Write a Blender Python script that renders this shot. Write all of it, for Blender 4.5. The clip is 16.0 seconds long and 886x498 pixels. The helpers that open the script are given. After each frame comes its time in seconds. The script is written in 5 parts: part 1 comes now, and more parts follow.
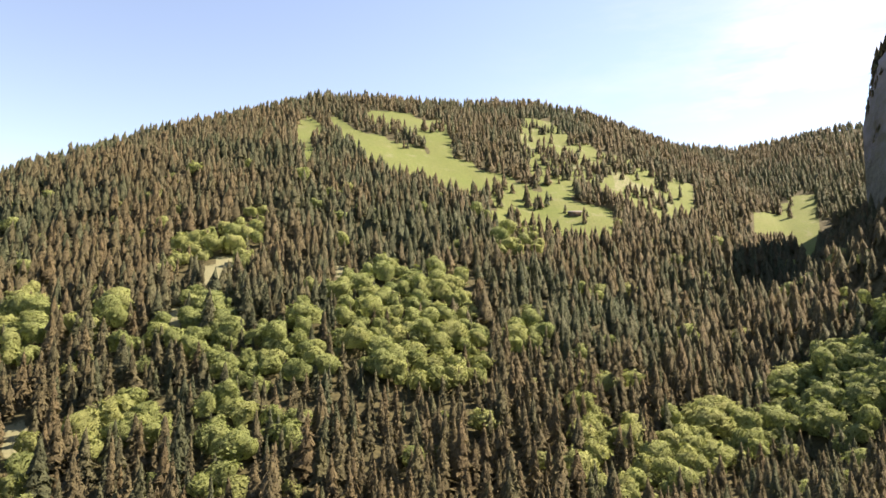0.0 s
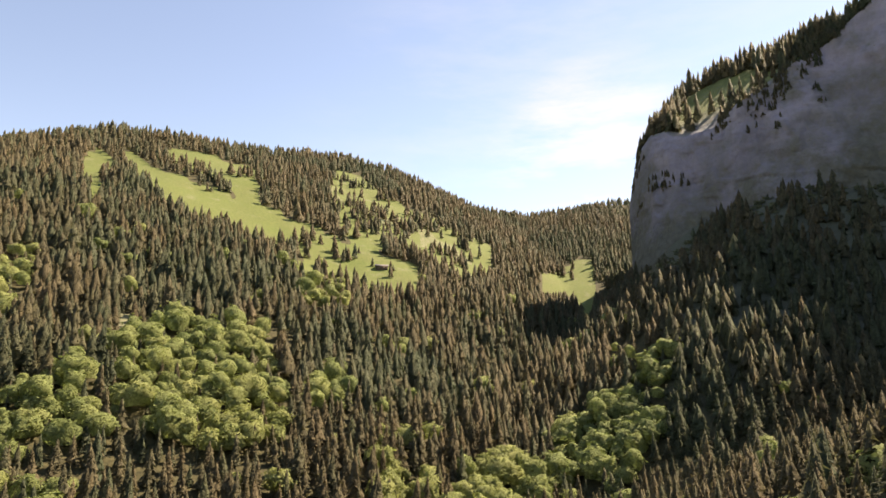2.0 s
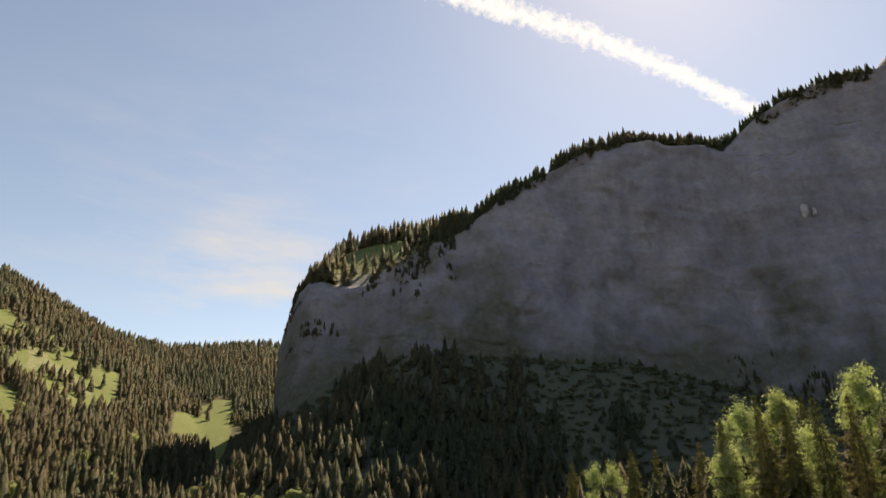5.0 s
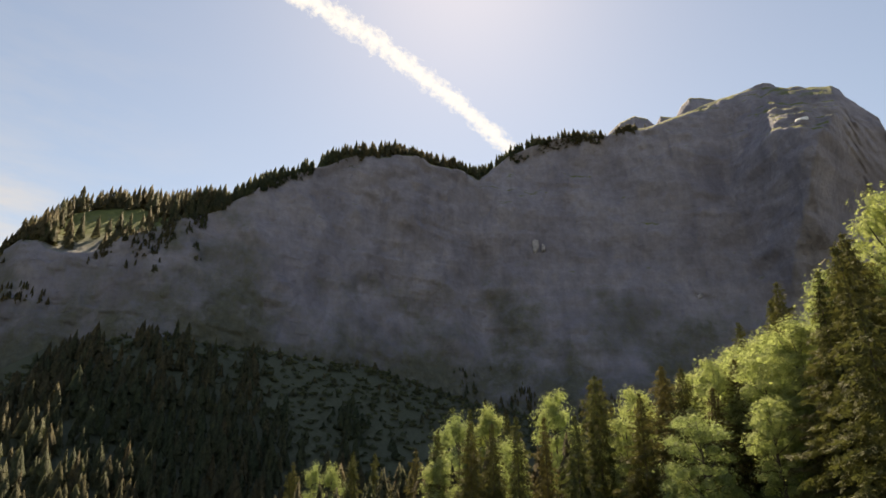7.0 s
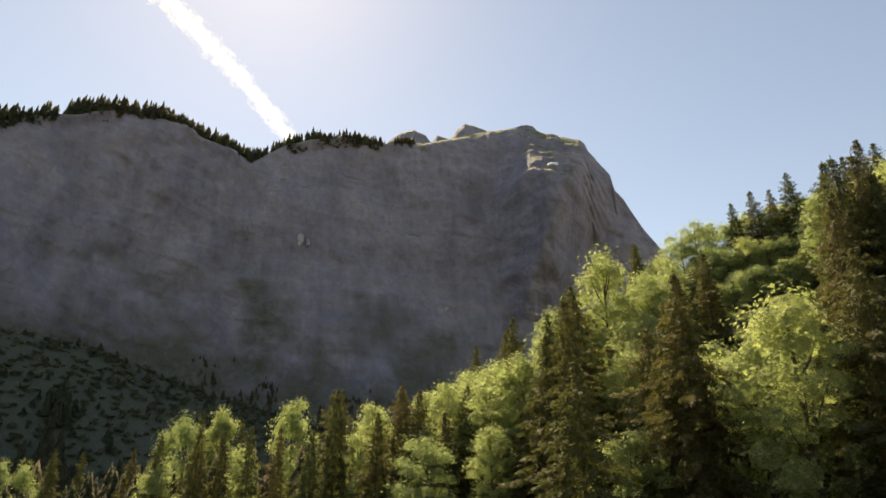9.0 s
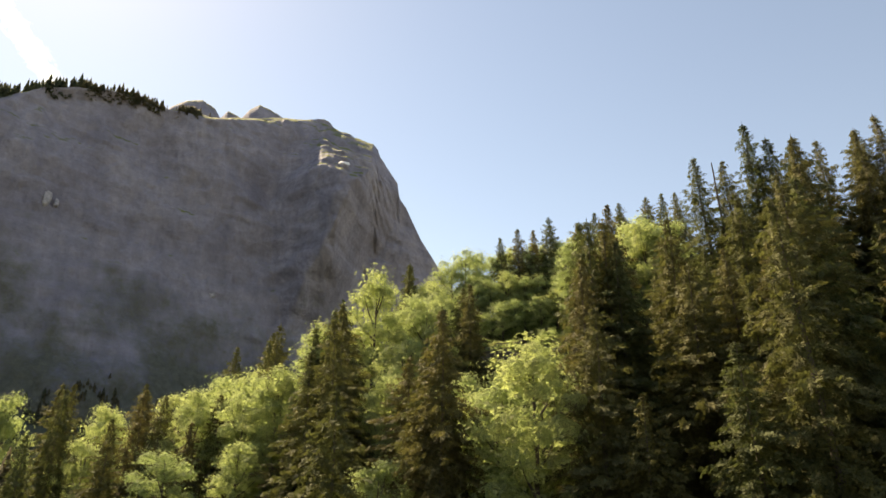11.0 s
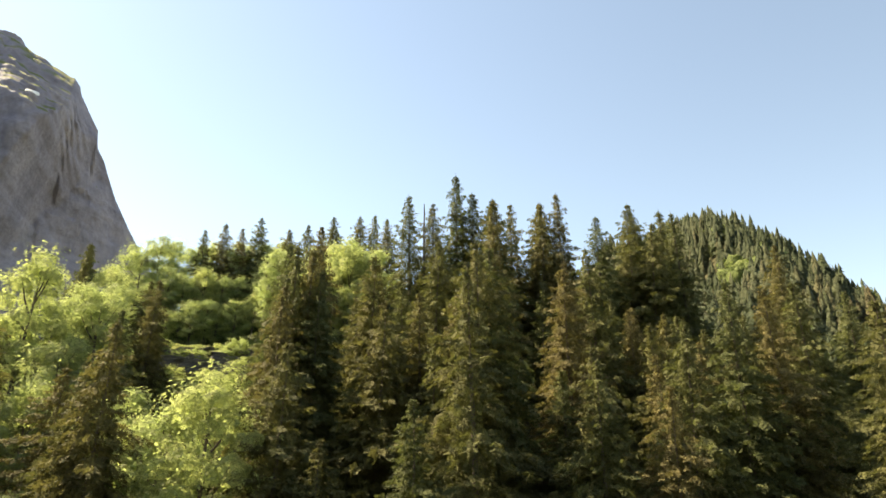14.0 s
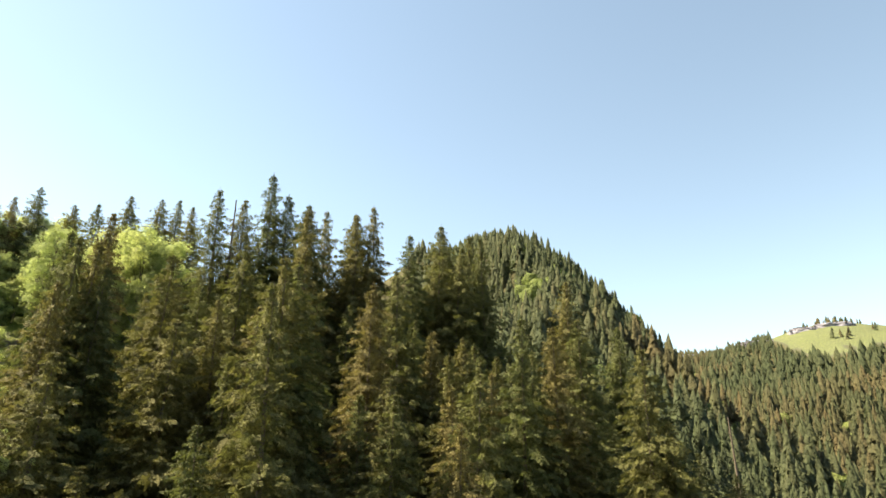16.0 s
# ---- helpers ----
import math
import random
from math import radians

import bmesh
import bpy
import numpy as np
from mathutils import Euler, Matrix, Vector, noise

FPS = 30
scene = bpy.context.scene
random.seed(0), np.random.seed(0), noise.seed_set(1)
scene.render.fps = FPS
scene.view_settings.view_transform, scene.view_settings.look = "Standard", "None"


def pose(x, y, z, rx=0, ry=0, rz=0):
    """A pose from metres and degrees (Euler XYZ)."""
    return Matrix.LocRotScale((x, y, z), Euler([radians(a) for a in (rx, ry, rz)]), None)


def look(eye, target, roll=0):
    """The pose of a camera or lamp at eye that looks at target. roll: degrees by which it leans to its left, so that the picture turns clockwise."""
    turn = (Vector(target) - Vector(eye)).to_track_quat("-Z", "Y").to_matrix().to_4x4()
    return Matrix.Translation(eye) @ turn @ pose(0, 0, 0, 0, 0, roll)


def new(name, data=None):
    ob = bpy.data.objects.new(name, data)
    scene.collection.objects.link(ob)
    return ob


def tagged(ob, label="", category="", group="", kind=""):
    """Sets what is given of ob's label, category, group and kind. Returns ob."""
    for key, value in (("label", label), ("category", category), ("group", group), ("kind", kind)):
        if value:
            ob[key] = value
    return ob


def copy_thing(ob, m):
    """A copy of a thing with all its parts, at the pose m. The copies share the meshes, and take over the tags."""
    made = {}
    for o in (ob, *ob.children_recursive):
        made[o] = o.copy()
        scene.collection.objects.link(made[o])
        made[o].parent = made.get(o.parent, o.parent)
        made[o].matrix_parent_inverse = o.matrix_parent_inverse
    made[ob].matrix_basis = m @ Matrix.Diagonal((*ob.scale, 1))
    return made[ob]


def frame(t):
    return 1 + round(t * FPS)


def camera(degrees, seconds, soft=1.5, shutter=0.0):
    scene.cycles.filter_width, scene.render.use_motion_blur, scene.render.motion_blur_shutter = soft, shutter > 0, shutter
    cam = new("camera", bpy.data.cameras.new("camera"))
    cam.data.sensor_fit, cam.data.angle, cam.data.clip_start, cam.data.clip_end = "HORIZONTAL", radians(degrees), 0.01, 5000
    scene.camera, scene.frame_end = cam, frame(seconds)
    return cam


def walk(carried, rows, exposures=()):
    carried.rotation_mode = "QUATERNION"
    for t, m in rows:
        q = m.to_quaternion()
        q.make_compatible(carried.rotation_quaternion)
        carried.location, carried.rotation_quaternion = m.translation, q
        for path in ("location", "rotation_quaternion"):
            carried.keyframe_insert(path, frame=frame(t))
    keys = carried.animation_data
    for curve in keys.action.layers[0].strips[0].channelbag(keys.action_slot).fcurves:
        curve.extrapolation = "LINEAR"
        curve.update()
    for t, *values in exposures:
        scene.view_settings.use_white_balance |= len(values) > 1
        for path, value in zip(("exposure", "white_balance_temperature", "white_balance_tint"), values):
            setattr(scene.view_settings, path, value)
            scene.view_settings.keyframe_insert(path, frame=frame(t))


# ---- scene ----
# A mountain valley seen from a hovering drone that turns to its right and climbs slowly at the end.
cam = camera(68.4, 16.0, soft=1.5)

# seconds, heading (clockwise from +y), pitch, lean, height above the hovering point
FLIGHT = [
    (0, 0.01, 6.10, 0.51, 0.00),
    (0.5, 4.63, 6.15, 0.57, 0.00),
    (1, 9.64, 6.14, 0.50, 0.00),
    (1.5, 13.83, 7.02, 0.38, 0.00),
    (2, 16.98, 10.81, 0.33, 0.00),
    (2.5, 20.80, 15.73, 0.29, 0.00),
    (3, 26.08, 20.39, 0.20, 0.00),
    (3.5, 32.12, 22.88, 0.05, 0.00),
    (4, 36.98, 23.29, -0.02, 0.00),
    (4.2, 39.01, 23.29, -0.18, 0.00),
    (6.3, 62.95, 23.03, 0.08, 0.43),
    (6.5, 65.22, 22.99, -0.06, 0.71),
    (7, 70.78, 22.81, -0.09, 1.42),
    (7.5, 76.31, 22.68, -0.19, 2.13),
    (8, 81.86, 22.60, -0.21, 2.83),
    (8.5, 87.41, 22.53, -0.22, 3.54),
    (9, 92.94, 22.40, -0.19, 4.25),
    (9.2, 95.18, 22.37, -0.29, 4.54),
    (11.3, 116.58, 21.94, 0.11, 7.51),
    (11.5, 118.54, 21.84, 0.25, 7.80),
    (12, 123.35, 21.75, 0.24, 8.51),
    (12.5, 127.89, 21.66, 0.25, 9.21),
    (13, 132.39, 21.54, 0.26, 9.92),
    (13.5, 136.57, 21.45, 0.30, 10.63),
    (14, 140.63, 21.36, 0.33, 11.34),
    (14.5, 144.21, 21.30, 0.29, 12.05),
    (15, 147.13, 21.24, 0.31, 12.76),
    (15.5, 152.54, 21.20, 0.35, 13.47),
    (16, 158.08, 21.06, 0.45, 14.18),
]


def way(heading, pitch):
    h, p = radians(heading), radians(pitch)
    return Vector((math.sin(h) * math.cos(p), math.cos(h) * math.cos(p), math.sin(p)))


EXPOSURES = [(0.0, 1.74, 7800, 20), (1.5, 1.7, 8100, 20), (2.5, 1.34, 8500, 18), (3.5, 1.0, 8700, 15), (7.0, 1.0, 9200, 13), (9.0, 1.18, 9500, 12),
             (11.5, 1.58, 9500, 12), (12.5, 1.82, 9500, 11), (14.0, 1.93, 9300, 7), (16.0, 2.0, 9100, 3)]
walk(cam, [(t, look(Vector((0, 0, z)), Vector((0, 0, z)) + way(y, p), r)) for t, y, p, r, z in FLIGHT], EXPOSURES)

# ---------------------------------------------------------------- light
SUN_HEADING, SUN_HEIGHT = 73.0, 49.3
world = bpy.data.worlds.new("sky")
scene.world = world
world.use_nodes = True
wn, wl = world.node_tree.nodes, world.node_tree.links
wn.clear()
sky = wn.new("ShaderNodeTexSky")
sky.sky_type, sky.sun_disc = "NISHITA", False
sky.sun_elevation, sky.sun_rotation = radians(SUN_HEIGHT), radians(SUN_HEADING)
sky.altitude, sky.air_density, sky.dust_density, sky.ozone_density = 900, 1.0, 0.33, 0.5
bg = wn.new("ShaderNodeBackground")
bg.inputs["Strength"].default_value = 0.095
# thin cirrus over the saddle at the valley's head
vec = wn.new("ShaderNodeTexCoord").outputs["Generated"]
stretch = wn.new("ShaderNodeMapping")
stretch.inputs["Scale"].default_value, stretch.inputs["Rotation"].default_value = (2.2, 2.2, 9.0), (0.0, 0.35, 0.2)
wl.new(vec, stretch.inputs["Vector"])
wisps = wn.new("ShaderNodeTexNoise")
wisps.inputs["Scale"].default_value, wisps.inputs["Detail"].default_value, wisps.inputs["Roughness"].default_value = 1.6, 7.0, 0.62
wl.new(stretch.outputs[0], wisps.inputs["Vector"])
near_saddle = wn.new("ShaderNodeVectorMath")
near_saddle.operation = "DOT_PRODUCT"
near_saddle.inputs[1].default_value = way(29, 17)
wl.new(vec, near_saddle.inputs[0])
area = wn.new("ShaderNodeMapRange")
area.inputs["From Min"].default_value, area.inputs["From Max"].default_value = 0.90, 1.0
wl.new(near_saddle.outputs["Value"], area.inputs["Value"])
thick = wn.new("ShaderNodeMapRange")
thick.inputs["From Min"].default_value, thick.inputs["From Max"].default_value, thick.inputs["To Max"].default_value = 0.44, 0.74, 1.0
wl.new(wisps.outputs["Fac"], thick.inputs["Value"])
bank_way = wn.new("ShaderNodeVectorMath")
bank_way.operation = "DOT_PRODUCT"
bank_way.inputs[1].default_value = way(31.0, 17.0)
wl.new(vec, bank_way.inputs[0])
bank = wn.new("ShaderNodeMapRange")
bank.inputs["From Min"].default_value, bank.inputs["From Max"].default_value, bank.inputs["To Max"].default_value = 0.984, 0.9995, 0.7
wl.new(bank_way.outputs["Value"], bank.inputs["Value"])
cover = wn.new("ShaderNodeMath")
cover.operation = "MULTIPLY_ADD"
cover.inputs[1].default_value = 0.26
wl.new(area.outputs[0], cover.inputs[0])
wl.new(bank.outputs[0], cover.inputs[2])
veil = wn.new("ShaderNodeMath")
veil.operation, veil.use_clamp = "MULTIPLY", True
wl.new(cover.outputs[0], veil.inputs[0])
wl.new(thick.outputs[0], veil.inputs[1])
blend = wn.new("ShaderNodeMix")
blend.data_type = "RGBA"
blend.inputs["B"].default_value = (4.2, 4.25, 4.4, 1)
wl.new(veil.outputs[0], blend.inputs["Factor"])
wl.new(sky.outputs[0], blend.inputs["A"])
wl.new(blend.outputs["Result"], bg.inputs["Color"])
wl.new(bg.outputs[0], wn.new("ShaderNodeOutputWorld").inputs["Surface"])

sun_data = bpy.data.lights.new("sun", "SUN")
sun_data.energy, sun_data.angle, sun_data.color = 5.0, radians(0.5), (1.0, 0.94, 0.84)
sun = new("sun", sun_data)
sun.matrix_world = look(way(SUN_HEADING, SUN_HEIGHT) * 900, (0, 0, 0))


# ---------------------------------------------------------------- materials
def material(name):
    m = bpy.data.materials.new(name)
    m.use_nodes = True
    m.node_tree.nodes.clear()
    return m, m.node_tree.nodes, m.node_tree.links


def noise_node(nodes, links, scale, detail=4.0, rough=0.55, vector=None):
    n = nodes.new("ShaderNodeTexNoise")
    n.inputs["Scale"].default_value, n.inputs["Detail"].default_value = scale, detail
    n.inputs["Roughness"].default_value = rough
    if vector is not None:
        links.new(vector, n.inputs["Vector"])
    return n.outputs["Fac"]


def ramp(nodes, links, fac, stops):
    r = nodes.new("ShaderNodeValToRGB")
    e = r.color_ramp.elements
    while len(e) < len(stops):
        e.new(0.5)
    for item, (p, c) in zip(e, stops):
        item.position, item.color = p, (*c, 1)
    links.new(fac, r.inputs["Fac"])
    return r.outputs["Color"]


def mix(nodes, links, fac, a, b, kind="MIX"):
    m = nodes.new("ShaderNodeMix")
    m.data_type, m.blend_type = "RGBA", kind
    for sock, v in ((m.inputs["Factor"], fac), (m.inputs["A"], a), (m.inputs["B"], b)):
        if isinstance(v, bpy.types.NodeSocket):
            links.new(v, sock)
        elif isinstance(v, tuple):
            sock.default_value = (*v, 1)
        else:
            sock.default_value = v
    return m.outputs["Result"]


def calc(nodes, links, op, a, b=0.0, clamp=False):
    m = nodes.new("ShaderNodeMath")
    m.operation, m.use_clamp = op, clamp
    for sock, v in zip(m.inputs, (a, b)):
        if isinstance(v, bpy.types.NodeSocket):
            links.new(v, sock)
        else:
            sock.default_value = v
    return m.outputs[0]


def coords(nodes):
    return nodes.new("ShaderNodeNewGeometry").outputs["Position"]


def local(nodes):
    return nodes.new("ShaderNodeTexCoord").outputs["Object"]


def surface(nodes, links, color, rough=0.9, bump=None, distance=1.0, strength=0.6, translucent=0.0, glow_color=None, specular=0.2):
    p = nodes.new("ShaderNodeBsdfPrincipled")
    p.inputs["Roughness"].default_value = rough
    p.inputs["Specular IOR Level"].default_value = specular
    if isinstance(color, tuple):
        p.inputs["Base Color"].default_value = (*color, 1)
    else:
        links.new(color, p.inputs["Base Color"])
    if bump is not None:
        b = nodes.new("ShaderNodeBump")
        b.inputs["Distance"].default_value, b.inputs["Strength"].default_value = distance, strength
        links.new(bump, b.inputs["Height"])
        links.new(b.outputs[0], p.inputs["Normal"])
    out = p.outputs[0]
    if translucent:
        t = nodes.new("ShaderNodeBsdfTranslucent")
        links.new(color if glow_color is None else glow_color, t.inputs["Color"])
        m = nodes.new("ShaderNodeMixShader")
        m.inputs[0].default_value = translucent
        links.new(out, m.inputs[1])
        links.new(t.outputs[0], m.inputs[2])
        out = m.outputs[0]
    links.new(out, nodes.new("ShaderNodeOutputMaterial").inputs["Surface"])


def attribute(nodes, name):
    a = nodes.new("ShaderNodeAttribute")
    a.attribute_name = name
    return a.outputs["Fac"]


def foliage_material(name, stops, translucent, per_object, grain, relief, cut, sheen=0.12):
    """Leaves or needles: each tree's own hue, mottled at two scales, ragged gaps between the sprays, and the light that comes through."""
    m, n, l = material(name)
    tint = n.new("ShaderNodeObjectInfo").outputs["Random"] if per_object else attribute(n, "tint")
    base = ramp(n, l, tint, stops)
    p = coords(n)
    coarse, fine = noise_node(n, l, grain, 3.0, 0.6, p), noise_node(n, l, grain * 4.5, 3.0, 0.7, p)
    spread = ramp(n, l, calc(n, l, "ADD", calc(n, l, "MULTIPLY", coarse, 0.5), calc(n, l, "MULTIPLY", fine, 0.5)),
                  [(0.36, (0.52, 0.54, 0.58)), (0.5, (1.0, 1.0, 1.0)), (0.64, (1.45, 1.42, 1.34))])
    col = mix(n, l, 1.0, base, spread, "MULTIPLY")
    surface(n, l, col, 0.75, bump=fine, distance=relief, strength=0.7, translucent=translucent,
            glow_color=mix(n, l, 1.0, col, (1.08, 1.16, 0.90), "MULTIPLY"), specular=sheen)
    out = next(q for q in n if q.type == "OUTPUT_MATERIAL")
    body = out.inputs["Surface"].links[0].from_socket
    gaps = noise_node(n, l, cut[0], 2.0, 0.6, p)
    mask = calc(n, l, "GREATER_THAN", gaps, cut[1])
    k = n.new("ShaderNodeMixShader")
    l.new(mask, k.inputs[0])
    l.new(n.new("ShaderNodeBsdfTransparent").outputs[0], k.inputs[1])
    l.new(body, k.inputs[2])
    l.new(k.outputs[0], out.inputs["Surface"])
    return m


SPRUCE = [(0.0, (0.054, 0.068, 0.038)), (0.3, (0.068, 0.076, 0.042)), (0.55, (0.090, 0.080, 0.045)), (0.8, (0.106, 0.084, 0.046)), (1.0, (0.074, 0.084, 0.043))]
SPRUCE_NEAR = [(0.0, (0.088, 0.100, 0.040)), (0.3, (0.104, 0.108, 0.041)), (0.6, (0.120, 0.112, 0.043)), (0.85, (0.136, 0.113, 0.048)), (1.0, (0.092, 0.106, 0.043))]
BROAD = [(0.0, (0.236, 0.282, 0.134)), (0.4, (0.300, 0.342, 0.158)), (0.8, (0.356, 0.382, 0.176)), (1.0, (0.260, 0.304, 0.150))]
BROAD_FAR = [(0.0, (0.132, 0.166, 0.062)), (0.4, (0.182, 0.214, 0.078)), (0.8, (0.230, 0.248, 0.092)), (1.0, (0.156, 0.182, 0.078))]
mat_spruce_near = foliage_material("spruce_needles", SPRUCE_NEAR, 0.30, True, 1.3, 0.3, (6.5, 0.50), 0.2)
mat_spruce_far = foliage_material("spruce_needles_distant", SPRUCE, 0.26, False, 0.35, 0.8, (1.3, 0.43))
mat_broad_near = foliage_material("spring_leaves", BROAD, 0.64, True, 1.1, 0.25, (10.0, 0.49), 0.3)
SCRUB = [(0.0, (0.082, 0.096, 0.054)), (0.5, (0.106, 0.118, 0.068)), (1.0, (0.130, 0.136, 0.082))]
mat_scrub = foliage_material("scrub_leaves", SCRUB, 0.3, False, 0.4, 0.8, (1.2, 0.42))
mat_broad_far = foliage_material("spring_leaves_distant", BROAD_FAR, 0.34, False, 0.45, 1.2, (1.1, 0.44))


def make_bark():
    m, n, l = material("bark")
    v = local(n)
    f = noise_node(n, l, 9.0, 5.0, 0.6, v)
    surface(n, l, ramp(n, l, f, [(0.3, (0.045, 0.035, 0.027)), (0.7, (0.16, 0.135, 0.11))]), 0.95, f, 0.03)
    return m


mat_bark = make_bark()


def make_ground():
    m, n, l = material("ground")
    p = coords(n)
    big, fine = noise_node(n, l, 0.02, 5.0, 0.6, p), noise_node(n, l, 0.35, 5.0, 0.65, p)
    tiny = noise_node(n, l, 2.5, 3.0, 0.6, p)
    grass = mix(n, l, big, ramp(n, l, fine, [(0.3, (0.066, 0.100, 0.020)), (0.7, (0.112, 0.150, 0.032))]),
                ramp(n, l, fine, [(0.3, (0.078, 0.094, 0.028)), (0.7, (0.140, 0.140, 0.052))]))
    floor = ramp(n, l, fine, [(0.3, (0.030, 0.030, 0.014)), (0.7, (0.085, 0.075, 0.034))])
    soil = ramp(n, l, tiny, [(0.3, (0.125, 0.130, 0.070)), (0.7, (0.200, 0.195, 0.112))])
    edge = calc(n, l, "ADD", attribute(n, "meadow"), calc(n, l, "MULTIPLY", calc(n, l, "SUBTRACT", fine, 0.5), 0.7))
    edge = calc(n, l, "MULTIPLY", calc(n, l, "SUBTRACT", edge, 0.40), 5.0, True)
    bare = calc(n, l, "ADD", attribute(n, "soil"), calc(n, l, "MULTIPLY", calc(n, l, "SUBTRACT", fine, 0.5), 0.9))
    bare = calc(n, l, "MULTIPLY", calc(n, l, "SUBTRACT", bare, 0.42), 6.0, True)
    worn = calc(n, l, "MULTIPLY", calc(n, l, "SUBTRACT", noise_node(n, l, 0.045, 6.0, 0.72, p), 0.555), 8.0, True)
    grass = mix(n, l, calc(n, l, "MULTIPLY", worn, 0.55), grass, soil)
    scree = mix(n, l, noise_node(n, l, 0.03, 5.0, 0.65, p), ramp(n, l, fine, [(0.3, (0.064, 0.070, 0.052)), (0.7, (0.098, 0.102, 0.080))]),
                ramp(n, l, fine, [(0.3, (0.050, 0.062, 0.036)), (0.7, (0.078, 0.090, 0.054))]))
    floor = mix(n, l, attribute(n, "talus"), floor, scree)
    col = mix(n, l, bare, mix(n, l, edge, floor, grass), soil)
    surface(n, l, col, 0.95, calc(n, l, "ADD", fine, calc(n, l, "MULTIPLY", tiny, 0.3)), 0.8, 0.5)
    return m


def make_rock(name, grassy):
    """Banded grey limestone; flat ledges carry grass, and colour darkens the shaded lower face."""
    m, n, l = material(name)
    p = coords(n)
    big, fine = noise_node(n, l, 0.012, 6.0, 0.6, p), noise_node(n, l, 0.11, 8.0, 0.65, p)
    s = n.new("ShaderNodeMapping")
    s.inputs["Scale"].default_value = (0.006, 0.006, 0.075)
    l.new(p, s.inputs["Vector"])
    band = noise_node(n, l, 1.0, 6.0, 0.6, s.outputs[0])
    streak = n.new("ShaderNodeMapping")
    streak.inputs["Scale"].default_value = (0.035, 0.035, 0.006)
    l.new(p, streak.inputs["Vector"])
    wet = noise_node(n, l, 1.0, 5.0, 0.6, streak.outputs[0])
    # the lilac tint puts the flare's bluish cast into the rock colour
    col = ramp(n, l, fine, [(0.25, (0.240, 0.232, 0.276)), (0.75, (0.352, 0.340, 0.400))])
    col = mix(n, l, ramp(n, l, band, [(0.35, (0, 0, 0)), (0.65, (1, 1, 1))]), mix(n, l, 1.0, col, (0.88, 0.88, 0.90), "MULTIPLY"), col)
    col = mix(n, l, ramp(n, l, wet, [(0.38, (0, 0, 0)), (0.60, (1, 1, 1))]), mix(n, l, 1.0, col, (0.80, 0.80, 0.82), "MULTIPLY"), col)
    col = mix(n, l, ramp(n, l, big, [(0.35, (0, 0, 0)), (0.7, (1, 1, 1))]), mix(n, l, 1.0, col, (0.72, 0.72, 0.75), "MULTIPLY"), col)
    if grassy:
        sep = n.new("ShaderNodeSeparateXYZ")
        g = n.new("ShaderNodeNewGeometry")
        l.new(g.outputs["Normal"], sep.inputs[0])
        up = calc(n, l, "ADD", sep.outputs[2], calc(n, l, "MULTIPLY", calc(n, l, "SUBTRACT", fine, 0.5), 0.5))
        up = calc(n, l, "MULTIPLY", calc(n, l, "SUBTRACT", up, 0.56), 6.0, True)
        alp = n.new("ShaderNodeSeparateXYZ")
        l.new(p, alp.inputs[0])
        up = calc(n, l, "MULTIPLY", up, calc(n, l, "MULTIPLY", calc(n, l, "SUBTRACT", alp.outputs[2], 260.0), 0.012, True))
        col = mix(n, l, up, col, ramp(n, l, fine, [(0.3, (0.080, 0.104, 0.030)), (0.7, (0.150, 0.165, 0.054))]))
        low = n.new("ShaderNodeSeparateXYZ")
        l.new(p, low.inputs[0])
        # scrub patches; the darkening towards the foot also stands in for shade there
        foot_shade = calc(n, l, "MULTIPLY", calc(n, l, "SUBTRACT", 315.0, low.outputs[2]), 0.0026)
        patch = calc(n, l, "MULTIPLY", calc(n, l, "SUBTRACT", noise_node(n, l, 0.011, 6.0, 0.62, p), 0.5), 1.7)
        scrub = calc(n, l, "ADD", calc(n, l, "ADD", foot_shade, patch), calc(n, l, "MULTIPLY", calc(n, l, "SUBTRACT", fine, 0.5), 0.7))
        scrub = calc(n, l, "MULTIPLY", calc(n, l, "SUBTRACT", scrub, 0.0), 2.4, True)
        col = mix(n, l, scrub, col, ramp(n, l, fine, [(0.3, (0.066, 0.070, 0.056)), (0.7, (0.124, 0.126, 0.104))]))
    relief = calc(n, l, "ADD", fine, calc(n, l, "MULTIPLY", band, 0.7))
    surface(n, l, col, 0.92, relief, 6.0, 0.7)
    return m


